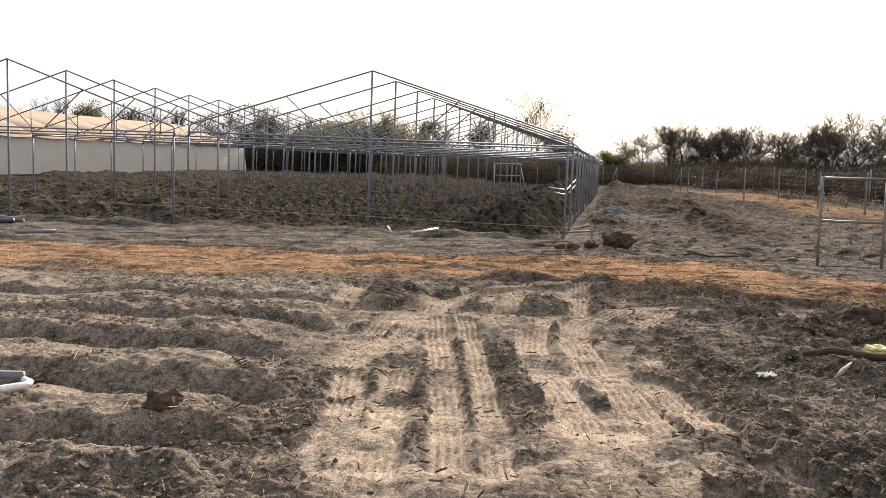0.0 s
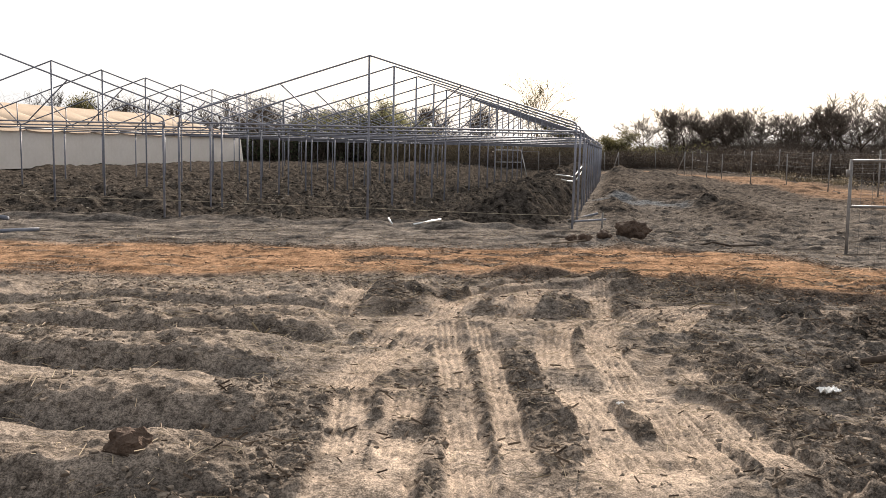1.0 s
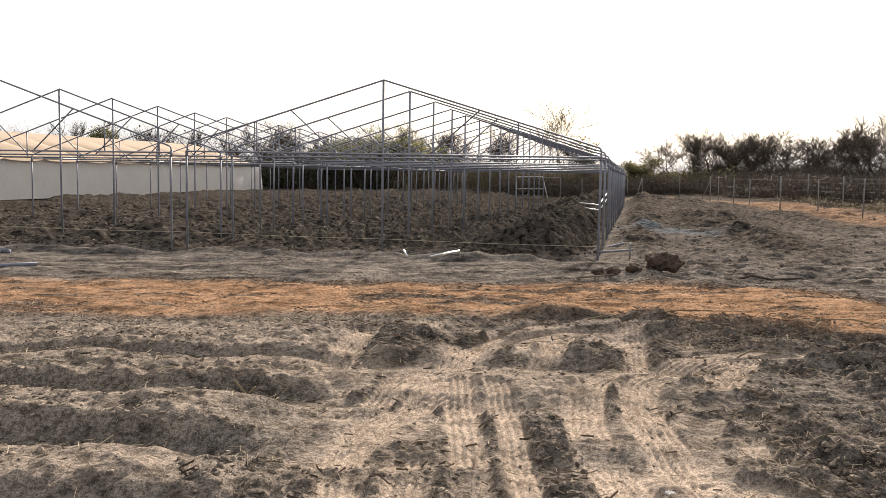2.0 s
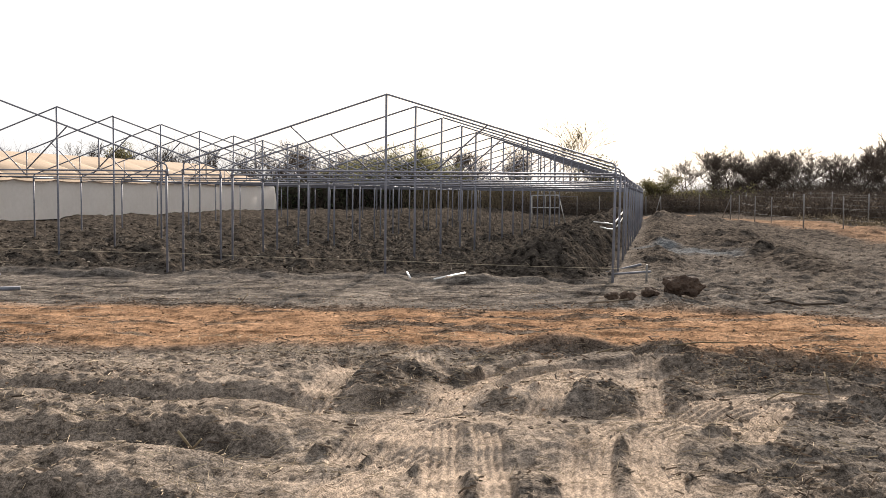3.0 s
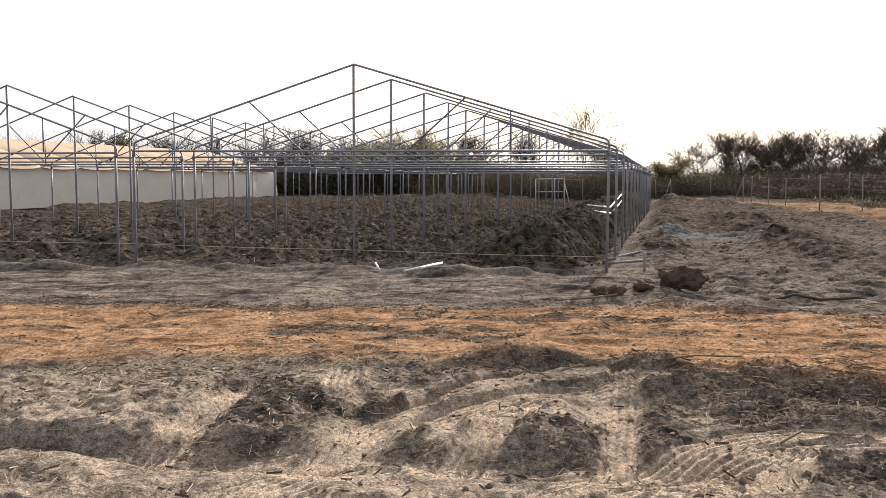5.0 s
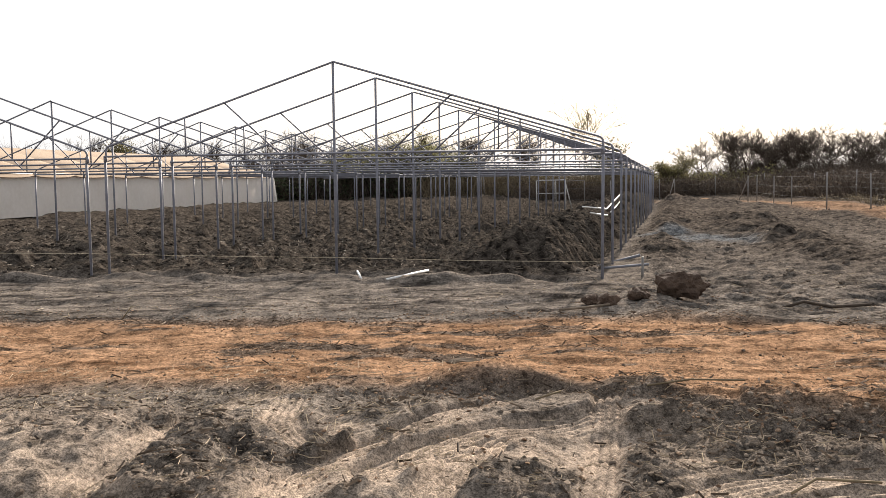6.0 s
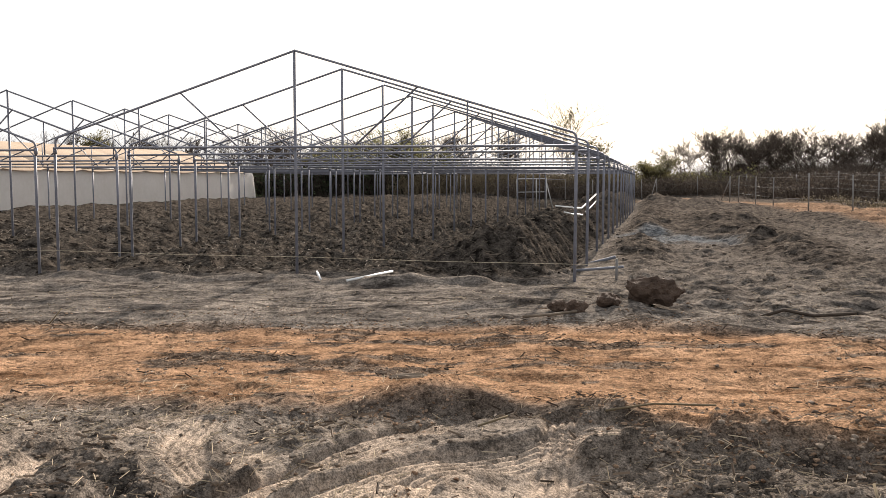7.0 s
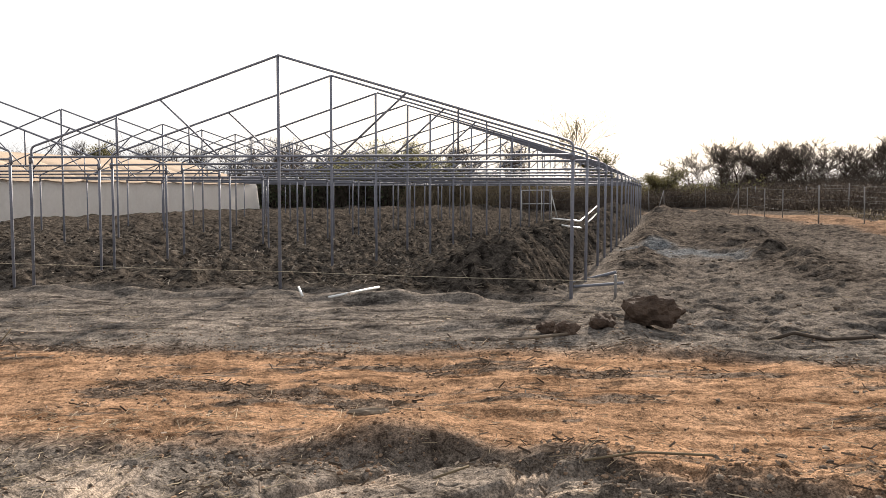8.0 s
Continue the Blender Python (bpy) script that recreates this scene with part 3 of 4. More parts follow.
# ---- film-covered greenhouse ----
def covered_greenhouse():
    base = tagged(new("covered_greenhouse"), "long greenhouse covered in white wall film and cream roof film", "greenhouse")
    base.matrix_world = pose(-16.1, 70.3, 0, 0, 0, -11.55)
    wide, bay, count, wall, top = 8.4, 2.85, 20, 2.42, 3.9
    foot = 0.35

    def grid(fn, nu, nv):
        V = [fn(i / nu, j / nv) for j in range(nv + 1) for i in range(nu + 1)]
        F = [(j * (nu + 1) + i, j * (nu + 1) + i + 1, (j + 1) * (nu + 1) + i + 1, (j + 1) * (nu + 1) + i) for j in range(nv) for i in range(nu)]
        return V, F
    # local y runs along the house to the far end at 0; local x = 0 is the near wall
    wall_me = mesh_from("wall_film", *grid(lambda a, b: (0.06 * math.sin(math.pi * a) * math.sin(math.pi * b) - 0.02, -bay * a, foot + (wall - foot) * b), 8, 8), WALL_FILM, True)

    def roof_pt(a, b):
        swell = math.sin(math.pi * a) ** 0.6
        x = 0.14 - (wide / 2 + 0.14) * b
        z = wall - 0.10 + (top - wall + 0.10) * b ** 0.86
        lip = (1 - b) ** 6
        return (x + 0.05 * swell * (1 - b), -bay * a, z + 0.42 * swell * (1 - b) ** 2 * min(1, b * 6) - 0.10 * swell * lip)
    roof_me = mesh_from("roof_film", *grid(roof_pt, 8, 10), ROOF_FILM, True)

    def hip_pt(a, b):
        x, y, z = roof_pt(a, b)
        return (x - 0.5 * (1 - a) ** 2 * (1 - b), y, wall - 0.35 * (1 - a) ** 3 + (z - wall) * (0.12 + 0.88 * a ** 0.6))
    hip_me = mesh_from("roof_film_hip", *grid(hip_pt, 10, 10), ROOF_FILM, True)
    back_me = mesh_from("roof_film_back", *grid(lambda a, b: (-wide / 2 - wide / 2 * b, -bay * a, top - (top - wall) * b ** 1.15), 4, 6), ROOF_FILM, True)
    lath = tube("film_batten", [(0.03, 0, wall - 0.02), (0.03, -bay, wall - 0.02)], 0.025, FENCE_STEEL, 6)
    post = tube("post", [(-0.06, 0, 0.0), (-0.06, 0, wall)], 0.03, STEEL, 6)
    for i in range(count):
        at = (0, -i * bay, 0)
        part("wall_film", wall_me, base, "white wall film", at)
        part("roof_film", roof_me if i else hip_me, base, "cream roof film", at)
        if i:
            part("roof_film", back_me, base, "cream roof film", at)
        part("film_batten", lath, base, at=at)
        part("post", post, base, at=at)
        part("far_wall_film", wall_me, base, "white wall film", (-wide, -i * bay, 0))

    def end_pt(a, b):
        x = -wide * a
        peak = wall + (top - wall) * (1 - abs(2 * a - 1)) ** 0.9
        return (x + (0.22 * (1 - b) if a == 0 else 0), 0.10 * math.sin(math.pi * a) * (1 - b), foot + (peak - foot) * b)

    def hip_end_pt(a, b):
        x, y, z = end_pt(a, b)
        return (x, y + 0.25 * math.sin(math.pi * a), min(z, wall - 0.25 + 0.1 * math.sin(math.pi * a)))
    part("end_film", mesh_from("hip_end_film", *grid(hip_end_pt, 16, 6), WALL_FILM, True), base, "white end film")
    end_me = mesh_from("end_film", *grid(end_pt, 16, 6), WALL_FILM, True)
    part("end_film", end_me, base, "white end film", (0, -count * bay, 0))


covered_greenhouse()


# ---- fences and gate ----
def wire_fence(label, posts, tall, wires, braces=()):
    base = tagged(new("wire_fence"), label, "fence")
    r = random.Random(len(posts))
    tops = []
    for x, y, k in posts:
        g = height(x, y)
        hi = tall * k
        lean = (r.uniform(-0.03, 0.03), r.uniform(-0.03, 0.03))
        part("post", tube("post", [(0, 0, -0.3), (lean[0], lean[1], hi)], 0.03 if k >= 1 else 0.024, FENCE_STEEL, 8), base, at=(x, y, g))
        tops.append((x, y, g))
    for x, y, dx, dy in braces:
        g = height(x, y)
        part("brace", tube("brace", [(dx, dy, -0.1), (0, 0, tall * 0.9)], 0.024, FENCE_STEEL, 6), base, at=(x, y, g))
    for w in wires:
        pts = []
        for (x0, y0, g0), (x1, y1, g1) in zip(tops[:-1], tops[1:]):
            for t in (0, 0.25, 0.5, 0.75):
                pts.append((x0 + (x1 - x0) * t, y0 + (y1 - y0) * t, g0 + (g1 - g0) * t + w - 0.02 * 4 * t * (1 - t)))
        pts.append((tops[-1][0], tops[-1][1], tops[-1][2] + w))
        part("wire", tube("wire", pts, 0.0045, WIRE, 4), base)
    return base


def line_posts(a, b, n, strong=()):
    return [(a[0] + (b[0] - a[0]) * i / n, a[1] + (b[1] - a[1]) * i / n, 1.0 if i in strong else 0.95) for i in range(n + 1)]


near_line = [(14.4, 52.6, 1.0), (14.1, 50.0, 0.95), (14.0, 47.0, 0.95), (13.95, 44.4, 0.95), (13.65, 39.5, 1.04), (13.85, 36.0, 0.98), (13.95, 32.5, 0.98), (14.0, 29.0, 0.98), (14.1, 25.5, 0.98), (14.2, 20.0, 0.98)]
wire_fence("galvanised post and wire fence along the dirt track", near_line, 1.42, (0.06, 0.5, 0.92, 1.36), [(14.4, 52.6, -0.3, 0.9)])
far_line = [(23.0, 68.0, 1.0), (21.3, 62.0, 1.0), (20.0, 55.5, 1.0), (18.8, 49.5, 1.0), (18.3, 44.0, 1.0), (18.6, 38.0, 1.0), (19.6, 32.0, 1.0), (21.5, 26.0, 1.0)]
wire_fence("further post and wire fence before dry bush", far_line, 1.5, (0.15, 0.4, 0.65, 0.9, 1.15, 1.4))
back_line = [(23.0, 68.0, 1.0), (20.0, 68.2, 1.0), (16.5, 68.0, 1.0), (12.5, 67.6, 1.0), (9.0, 67.2, 1.0), (5.0, 67.0, 1.0), (0.0, 66.5, 1.0)]
wire_fence("wire fence closing the far side of the yard", back_line, 1.5, (0.2, 0.6, 1.0, 1.4), [(12.5, 62.5, -0.5, -0.5), (12.5, 62.5, 0.05, 0.0)])


def gate():
    base = tagged(new("field_gate"), "light grey welded tube gate standing closed beside the road", "gate")
    x0, y0, x1, y1, hi = 5.42, 12.95, 6.22, 12.68, 1.44
    ln = math.hypot(x1 - x0, y1 - y0)
    base.matrix_world = pose(x0, y0, -0.08, 0, 0, math.degrees(math.atan2(y1 - y0, x1 - x0)))
    for x in (0, ln):
        part("stile", tube("stile", [(x, 0, -0.05), (x, 0, hi)], 0.022, FENCE_STEEL, 8), base)
    for z in (0.06, 0.80, hi - 0.02):
        part("rail", tube("rail", [(0, 0, z), (ln, 0, z)], 0.02, FENCE_STEEL, 8), base)
    for k in range(1, 6):
        part("mesh_wire", tube("mesh_wire", [(ln * k / 6, 0, 0.06), (ln * k / 6, 0, hi - 0.02)], 0.0025, WIRE, 4), base)
    for k in range(1, 8):
        z = 0.06 + (hi - 0.08) * k / 8
        part("mesh_wire", tube("mesh_wire", [(0, 0, z), (ln, 0, z)], 0.0025, WIRE, 4), base)
    part("hinge", tube("hinge", [(-0.03, 0, 1.2), (-0.03, 0, 1.3)], 0.028, FENCE_STEEL, 8), base)
    part("gate_post", tube("gate_post", [(ln + 0.12, 0, -0.3), (ln + 0.12, 0, hi + 0.05)], 0.035, FENCE_STEEL, 8), base)


gate()


# ---- trees and scrub ----
def branching(rng, start, heading, length, radius, level, segs, tips, bend=0.35, kids=(3, 5)):
    """Grow one limb and its side limbs into segs (a, b, ra, rb)."""
    p, d, n = Vector(start), Vector(heading).normalized(), 3 if level else 2
    r = radius
    for i in range(n):
        d = (d + Vector((rng.uniform(-1, 1), rng.uniform(-1, 1), rng.uniform(-0.6, 0.9))) * bend * 0.5).normalized()
        q = p + d * (length / n)
        rn = max(radius * (1 - 0.7 * (i + 1) / n), 0.011)
        segs.append((p.copy(), q.copy(), r, rn))
        if level and (i or level < 3):
            for _ in range(rng.randint(*kids) - (1 if i < n - 1 else 0)):
                side = Vector((rng.uniform(-1, 1), rng.uniform(-1, 1), rng.uniform(-0.15, 0.9)))
                branching(rng, q, d * 0.55 + side * 0.8, length * rng.uniform(0.45, 0.72), rn * 0.8, level - 1, segs, tips, bend, kids)
        p, r = q, rn
    tips.append(p)


def segments_mesh(name, segs, mat, sides=4):
    V, F = [], []
    for a, b, ra, rb in segs:
        d = (b - a).normalized()
        e = d.orthogonal().normalized()
        f = d.cross(e)
        k0 = len(V)
        for p, r in ((a, ra), (b, rb)):
            for k in range(sides):
                t = 2 * math.pi * k / sides
                V.append(tuple(p + (e * math.cos(t) + f * math.sin(t)) * r))
        for k in range(sides):
            k1 = (k + 1) % sides
            F.append((k0 + k, k0 + k1, k0 + sides + k1, k0 + sides + k))
    return V, F


def leaves_into(V, F, rng, centre, spread, count, size):
    for _ in range(count):
        c = Vector(centre) + Vector((rng.gauss(0, spread), rng.gauss(0, spread), rng.gauss(0, spread * 0.7)))
        a = Vector((rng.uniform(-1, 1), rng.uniform(-1, 1), rng.uniform(-1, 1))).normalized()
        b = a.orthogonal().normalized()
        s = size * rng.uniform(0.5, 1.2)
        k = len(V)
        V.extend([tuple(c - a * s), tuple(c + b * s * 0.45), tuple(c + a * s), tuple(c - b * s * 0.45 + a.cross(b) * s * 0.2)])
        F.append((k, k + 1, k + 2, k + 3))


def tree_kind(seed, tall, spread, levels, leaf=None, leaf_count=0, leaf_size=0.06, stems=1, bark=BARK, twig=TWIG, kids=(3, 4), thick=0.022):
    """Meshes of one tree: stem and limbs, crown."""
    rng = random.Random(seed)
    segs, tips = [], []
    for s in range(stems):
        lean = Vector((rng.uniform(-1, 1) * spread, rng.uniform(-1, 1) * spread, 1))
        branching(rng, (rng.uniform(-0.15, 0.15) * stems, rng.uniform(-0.15, 0.15) * stems, -0.1), lean, tall * rng.uniform(0.5, 0.66), tall * thick / math.sqrt(stems), levels, segs, tips, 0.45, kids)
    high = max(s[1].z for s in segs)
    k = tall / high
    segs = [(a * k, b * k, ra, rb) for a, b, ra, rb in segs]
    thin = 0.02
    trunk = [s for s in segs if s[2] > thin]
    fine = [s for s in segs if s[2] <= thin]
    tm = mesh_from("trunk", *segments_mesh("trunk", trunk, bark, 5), bark, True)
    V, F = segments_mesh("crown", fine, twig, 3)
    if leaf:
        LV, LF = [], []
        for t in tips:
            leaves_into(LV, LF, rng, t * k, tall * 0.035, leaf_count, leaf_size)
        lm = mesh_from("foliage", LV, LF, leaf)
    else:
        lm = None
    return tm, mesh_from("crown", V, F, twig), lm


def plant(kind, name, label, category, group, x, y, turn, scale, z=None):
    tm, cm, lm = kind
    base = tagged(new(name), label, category, group)
    base.matrix_world = Matrix.Translation((x, y, height(x, y) - 0.05 if z is None else z)) @ Matrix.Rotation(turn, 4, "Z") @ Matrix.Diagonal((*scale, 1))
    part("trunk", tm, base)
    part("crown", cm, base)
    if lm:
        part("foliage", lm, base)
    return base


BARE = [tree_kind(100 + i, 5.0, 0.45, 4, stems=1 + i % 3, kids=(2, 3), thick=0.03) for i in range(5)]
LEAFY = [tree_kind(200 + i, 5.0, 0.5, 3, OLIVE_LEAF if i else SPRING_LEAF, 9, 0.07, 2, kids=(3, 4)) for i in range(3)]
rnd = random.Random(5)
# a belt of leafless bush along the far fence
for i in range(58):
    t = i / 57
    x = 21.0 + 39 * t + rnd.uniform(-1.5, 1.5)
    y = 86.0 - 32 * t + rnd.uniform(-4, 4)
    hi = rnd.uniform(0.85, 1.2) * (1.0 + 0.12 * math.sin(i * 0.7)) * (0.92 + 0.42 * t)
    plant(BARE[i % 5], "bare_tree", "leafless dry thorn tree with grey-brown branches", "tree", "dry bush trees", x, y, rnd.uniform(0, 6.28), (hi * 1.35, hi * 1.35, hi * 1.04))


def scrub_wood(name, label, centres, mat_twig, mat_leaf, seed, leaf=0.16):
    """Far thicket: many small stems and leaves in one mesh."""
    rng = random.Random(seed)
    V, F, LV, LF = [], [], [], []
    for x, y, hi, wide, dense in centres:
        g = height(x, y)
        segs = []
        for _ in range(int(46 * dense)):
            a = Vector((x + rng.gauss(0, wide * 0.45), y + rng.gauss(0, wide * 0.3), g))
            p = a
            d = Vector((rng.uniform(-0.5, 0.5), rng.uniform(-0.5, 0.5), 1))
            ln = hi * rng.uniform(0.4, 1.0) / 3
            for k in range(3):
                q = p + d.normalized() * ln
                segs.append((p, q, 0.022 - 0.005 * k, 0.017 - 0.005 * k))
                for _ in range(2):
                    s = q + Vector((rng.uniform(-1, 1), rng.uniform(-1, 1), rng.uniform(0, 1))) * hi * 0.2
                    segs.append((q, s, 0.009, 0.004))
                d += Vector((rng.uniform(-0.5, 0.5), rng.uniform(-0.5, 0.5), 0))
                p = q
        v2, f2 = segments_mesh("", segs, None, 3)
        k0 = len(V)
        V += v2
        F += [tuple(i + k0 for i in f) for f in f2]
        for _ in range(int(26 * dense)):
            leaves_into(LV, LF, rng, (x + rng.gauss(0, wide * 0.42), y + rng.gauss(0, wide * 0.3), g + hi * rng.uniform(0.02, 0.78) ** 1.1), (0.22 + 0.05 * hi) * min(1, wide), 8, leaf)
    ob = tagged(new(name, mesh_from(name, V + LV, F + [tuple(i + len(V) for i in f) for f in LF], mat_twig)), label, "scrub", kind="stuff")
    ob.data.materials.append(mat_leaf)
    idx = np.zeros(len(F) + len(LF), np.int32)
    idx[len(F):] = 1
    ob.data.polygons.foreach_set("material_index", idx)
    return ob


rr = random.Random(11)
BROWN_LEAF = leaf_material("dry_brush_leaves", (0.04, 0.03, 0.023), (0.12, 0.092, 0.066), 0.15)
right_bush = []
for i in range(60):
    t = rr.random()
    right_bush.append((22.5 + 40 * t + rr.uniform(-1, 1), 84 - 36 * t + rr.uniform(-3, 6), rr.uniform(1.9, 2.9), 2.8, 4.2))
for i in range(40):
    t = rr.random()
    right_bush.append((14 + 66 * t, 100 - 28 * t + rr.uniform(-2, 8), rr.uniform(2.6, 3.6), 3.8, 3.0))
scrub_wood("scrub", "dense dark brown dry scrub behind the fence", right_bush, TWIG, SCRUB_LEAF, 21, 0.10)
fore_bush = []
for i in range(64):
    t = rr.random()
    fore_bush.append((19.2 + 2.0 * t * t + rr.uniform(0, 4), 70 - 42 * t + rr.uniform(-2, 2), rr.uniform(0.8, 1.9), 1.8, 2.2))
for i in range(30):
    fore_bush.append((rr.uniform(2, 26), rr.uniform(69.5, 73), rr.uniform(0.8, 1.7), 1.9, 2.0))
scrub_wood("scrub", "low dry brush and weeds along the fence", fore_bush, TWIG, BROWN_LEAF, 25, 0.10)
mid_bush = [(rr.uniform(-2, 24), rr.uniform(74, 90), rr.uniform(1.5, 2.6), 2.6, 1.7) for _ in range(44)]
scrub_wood("scrub", "low olive brown scrub at the end of the yard", mid_bush, TWIG, OLIVE_LEAF, 22)
left_bush = [(rr.uniform(-18, -4), rr.uniform(74, 80), rr.uniform(2.5, 3.3), 2.2, 2.6) for _ in range(46)]
scrub_wood("scrub", "dark shaded thicket behind the greenhouses", left_bush, TWIG, DARK_LEAF, 23)
pale_bush = [(rr.uniform(-4, 12), rr.uniform(72, 79), rr.uniform(1.6, 2.8), 2.2, 2.2) for _ in range(44)]
scrub_wood("scrub", "light brown dry scrub behind the frames", pale_bush, PALE_TWIG, SCRUB_LEAF, 27, 0.08)
back_bush = [(rr.uniform(-85, -16), rr.uniform(86, 104), rr.uniform(5.4, 7.3), 3.4, 1.3) for _ in range(52)]
scrub_wood("scrub", "grey dry bush beyond the covered greenhouse", back_bush, TWIG, SCRUB_LEAF, 24)
weeds = [(17.2 + rr.uniform(-0.5, 0.8) + 0.05 * k, 36 + 1.0 * k + rr.uniform(-0.4, 0.4), rr.uniform(0.25, 0.5), 0.6, 0.35) for k in range(16)]
scrub_wood("weeds", "pale dry weeds beside the fence", weeds, PALE_TWIG, STRAW, 26, 0.045)

# single trees
for x, y, turn, s, k in ((-8.6, 76.0, 0.3, 1.14, 0), (-6.0, 75.0, 1.9, 1.16, 0)):
    plant(LEAFY[k], "leafy_tree", "bushy tree with pale yellow-green new leaves", "tree", "trees behind the frames", x, y, turn, (s * 1.2, s * 1.2, s))
for x, y, turn, s in ((-13.0, 79.0, 3.0, 1.0),):
    plant(LEAFY[1], "olive_tree", "dark olive-leaved tree in the thicket", "tree", "trees behind the frames", x, y, turn, (s, s, s * 0.95))
SPARSE = tree_kind(311, 5.0, 0.22, 3, SPRING_LEAF, 3, 0.045, 3, twig=PALE_TWIG, bark=PALE_TWIG, kids=(2, 3), thick=0.02)
plant(SPARSE, "slender_tree", "tall slender tree with sparse pale young leaves", "tree", "", 8.1, 71.9, 0.4, (1.5, 1.5, 1.56))
SMALL_CROWN = tree_kind(320, 4.0, 0.3, 3, OLIVE_LEAF, 8, 0.08, 1, kids=(3, 4))
plant(SMALL_CROWN, "small_tree", "small tree with a compact dark green crown", "tree", "", 10.6, 76.0, 1.0, (1.25, 1.25, 1.28))
plant(SMALL_CROWN, "small_tree", "lone tree with a dark crown beyond the covered greenhouse", "tree", "", -34.5, 86.0, 2.0, (1.25, 1.25, 1.65))
plant(LEAFY[1], "olive_tree", "round olive bush at the end of the yard", "tree", "", 14.6, 78.0, 2.0, (0.95, 0.95, 0.74))
for i in range(12):
    x = -70 + 4.6 * i + rnd.uniform(-1.5, 1.5)
    plant(BARE[i % 5], "bare_tree", "leafless dry tree beyond the covered greenhouse", "tree", "dry bush trees", x, 94 + rnd.uniform(-3, 3), rnd.uniform(0, 6.28), (1.2, 1.2, rnd.uniform(1.2, 1.5)))
for i in range(16):
    plant(BARE[(i + 2) % 5], "bare_tree", "leafless tree in the thicket behind the frames", "tree", "dry bush trees", -17 + 1.35 * i + rnd.uniform(-0.8, 0.8), 76 + rnd.uniform(-1, 3), rnd.uniform(0, 6.28), (0.9, 0.9, rnd.uniform(0.9, 1.1)))


# ---- loose things ----
def rough_lump(name, seed, size, mat, level=3):
    bm = bmesh.new()
    bmesh.ops.create_icosphere(bm, subdivisions=level, radius=1.0)
    o = Vector((seed * 3.7, seed * 1.3, seed * 7.1))
    for v in bm.verts:
        n = v.co.normalized()
        k = 1 + 0.45 * noise.noise(n * 1.3 + o) + 0.22 * noise.noise(n * 3.4 + o) + 0.10 * noise.noise(n * 8 + o)
        v.co = Vector((n.x * k * size[0], n.y * k * size[1], max(n.z, -0.5) * k * size[2]))
    me = bpy.data.meshes.new(name)
    bm.to_mesh(me)
    bm.free()
    me.materials.append(mat)
    return me


def lay(name, me, label, category, x, y, lift=0.0, turn=0.0, group=""):
    ob = tagged(new(name, me), label, category, group)
    ob.matrix_world = pose(x, y, height(x, y) + lift, 0, 0, turn)
    return ob


lay("soil_clod", rough_lump("soil_clod", 1, (0.25, 0.17, 0.17), RED_CLOD, 4), "large brown clod of earth on grey soil", "clod", 2.82, 14.45, 0.12, 6)
for i, (x, y, s, c) in enumerate(((1.86, 14.30, 0.075, RED_CLOD), (2.0, 14.02, 0.09, RED_CLOD), (2.33, 14.2, 0.1, RED_CLOD), (2.42, 14.5, 0.06, RED_CLOD))):
    lay("soil_clod", rough_lump("soil_clod", 3 + i, (s * 1.15, s, s * 0.85), c, 3), "small brown clod of earth near the frame corner", "clod", x, y, s * 0.55, 40 * i, "clods by the corner")
lay("soil_clod", rough_lump("soil_clod", 9, (0.115, 0.09, 0.085), RED_CLOD, 3), "dark clod lying on the planting rows", "clod", -1.54, 5.0, 0.03)
lay("soil_clod", rough_lump("soil_clod", 11, (0.17, 0.13, 0.12), RED_CLOD, 3), "reddish clod at the road's edge", "clod", 3.72, 8.1, 0.04)


def rod(name, pts, r, mat, label, category, sides=8, group=""):
    """A rod of which pts give the plan and the height over the soil."""
    x0, y0 = pts[0][0], pts[0][1]
    g = height(x0, y0)
    me = tube(name, [(x - x0, y - y0, height(x, y) - g + z) for x, y, z in pts], r, mat, sides)
    ob = tagged(new(name, me), label, category, group)
    ob.location = (x0, y0, g)
    return ob


rod("white_pipe", [(-0.64, 17.05, 0.10), (-0.14, 18.0, 0.16)], 0.015, PVC, "white plastic pipe lying at the edge of tilled soil", "pipe")
rod("white_stick", [(-1.06, 17.45, 0.02), (-1.14, 17.6, 0.12)], 0.016, PVC, "short white plastic offcut stuck in soil", "pipe")
rod("grey_pipe", [(2.5, 18.5, 0.05), (3.15, 18.3, 0.06)], 0.02, GREY_PIPE, "grey pipe lying beside the frame corner", "pipe")
rod("grey_pipe", [(2.6, 20.2, 0.05), (3.3, 20.0, 0.06)], 0.025, GREY_PIPE, "grey pipe lying beside the frame posts", "pipe")
rod("dark_pipe", [(-7.6, 15.65, 0.03), (-7.3, 15.75, 0.03), (-7.0, 15.9, 0.03)], 0.035, GREY_PIPE, "grey pipe length on the dusty track", "pipe")
rod("dark_pipe", [(-10.4, 19.0, 0.05), (-9.7, 19.0, 0.05), (-8.9, 18.6, 0.05)], 0.05, GREY_PIPE, "thick dark pipe by the second frame", "pipe")
rod("dark_pipe", [(-10.2, 18.5, 0.05), (-9.6, 18.6, 0.05), (-9.0, 18.4, 0.05)], 0.05, BLACK_PIPE, "black pipe by the second frame", "pipe")
tagged(new("steel_tube", tube("steel_tube", [(-3.6, 5.22, 0.20), (-2.42, 5.26, 0.195)], 0.024, GREY_PIPE)), "grey steel tube end lying on the planting rows", "pipe")
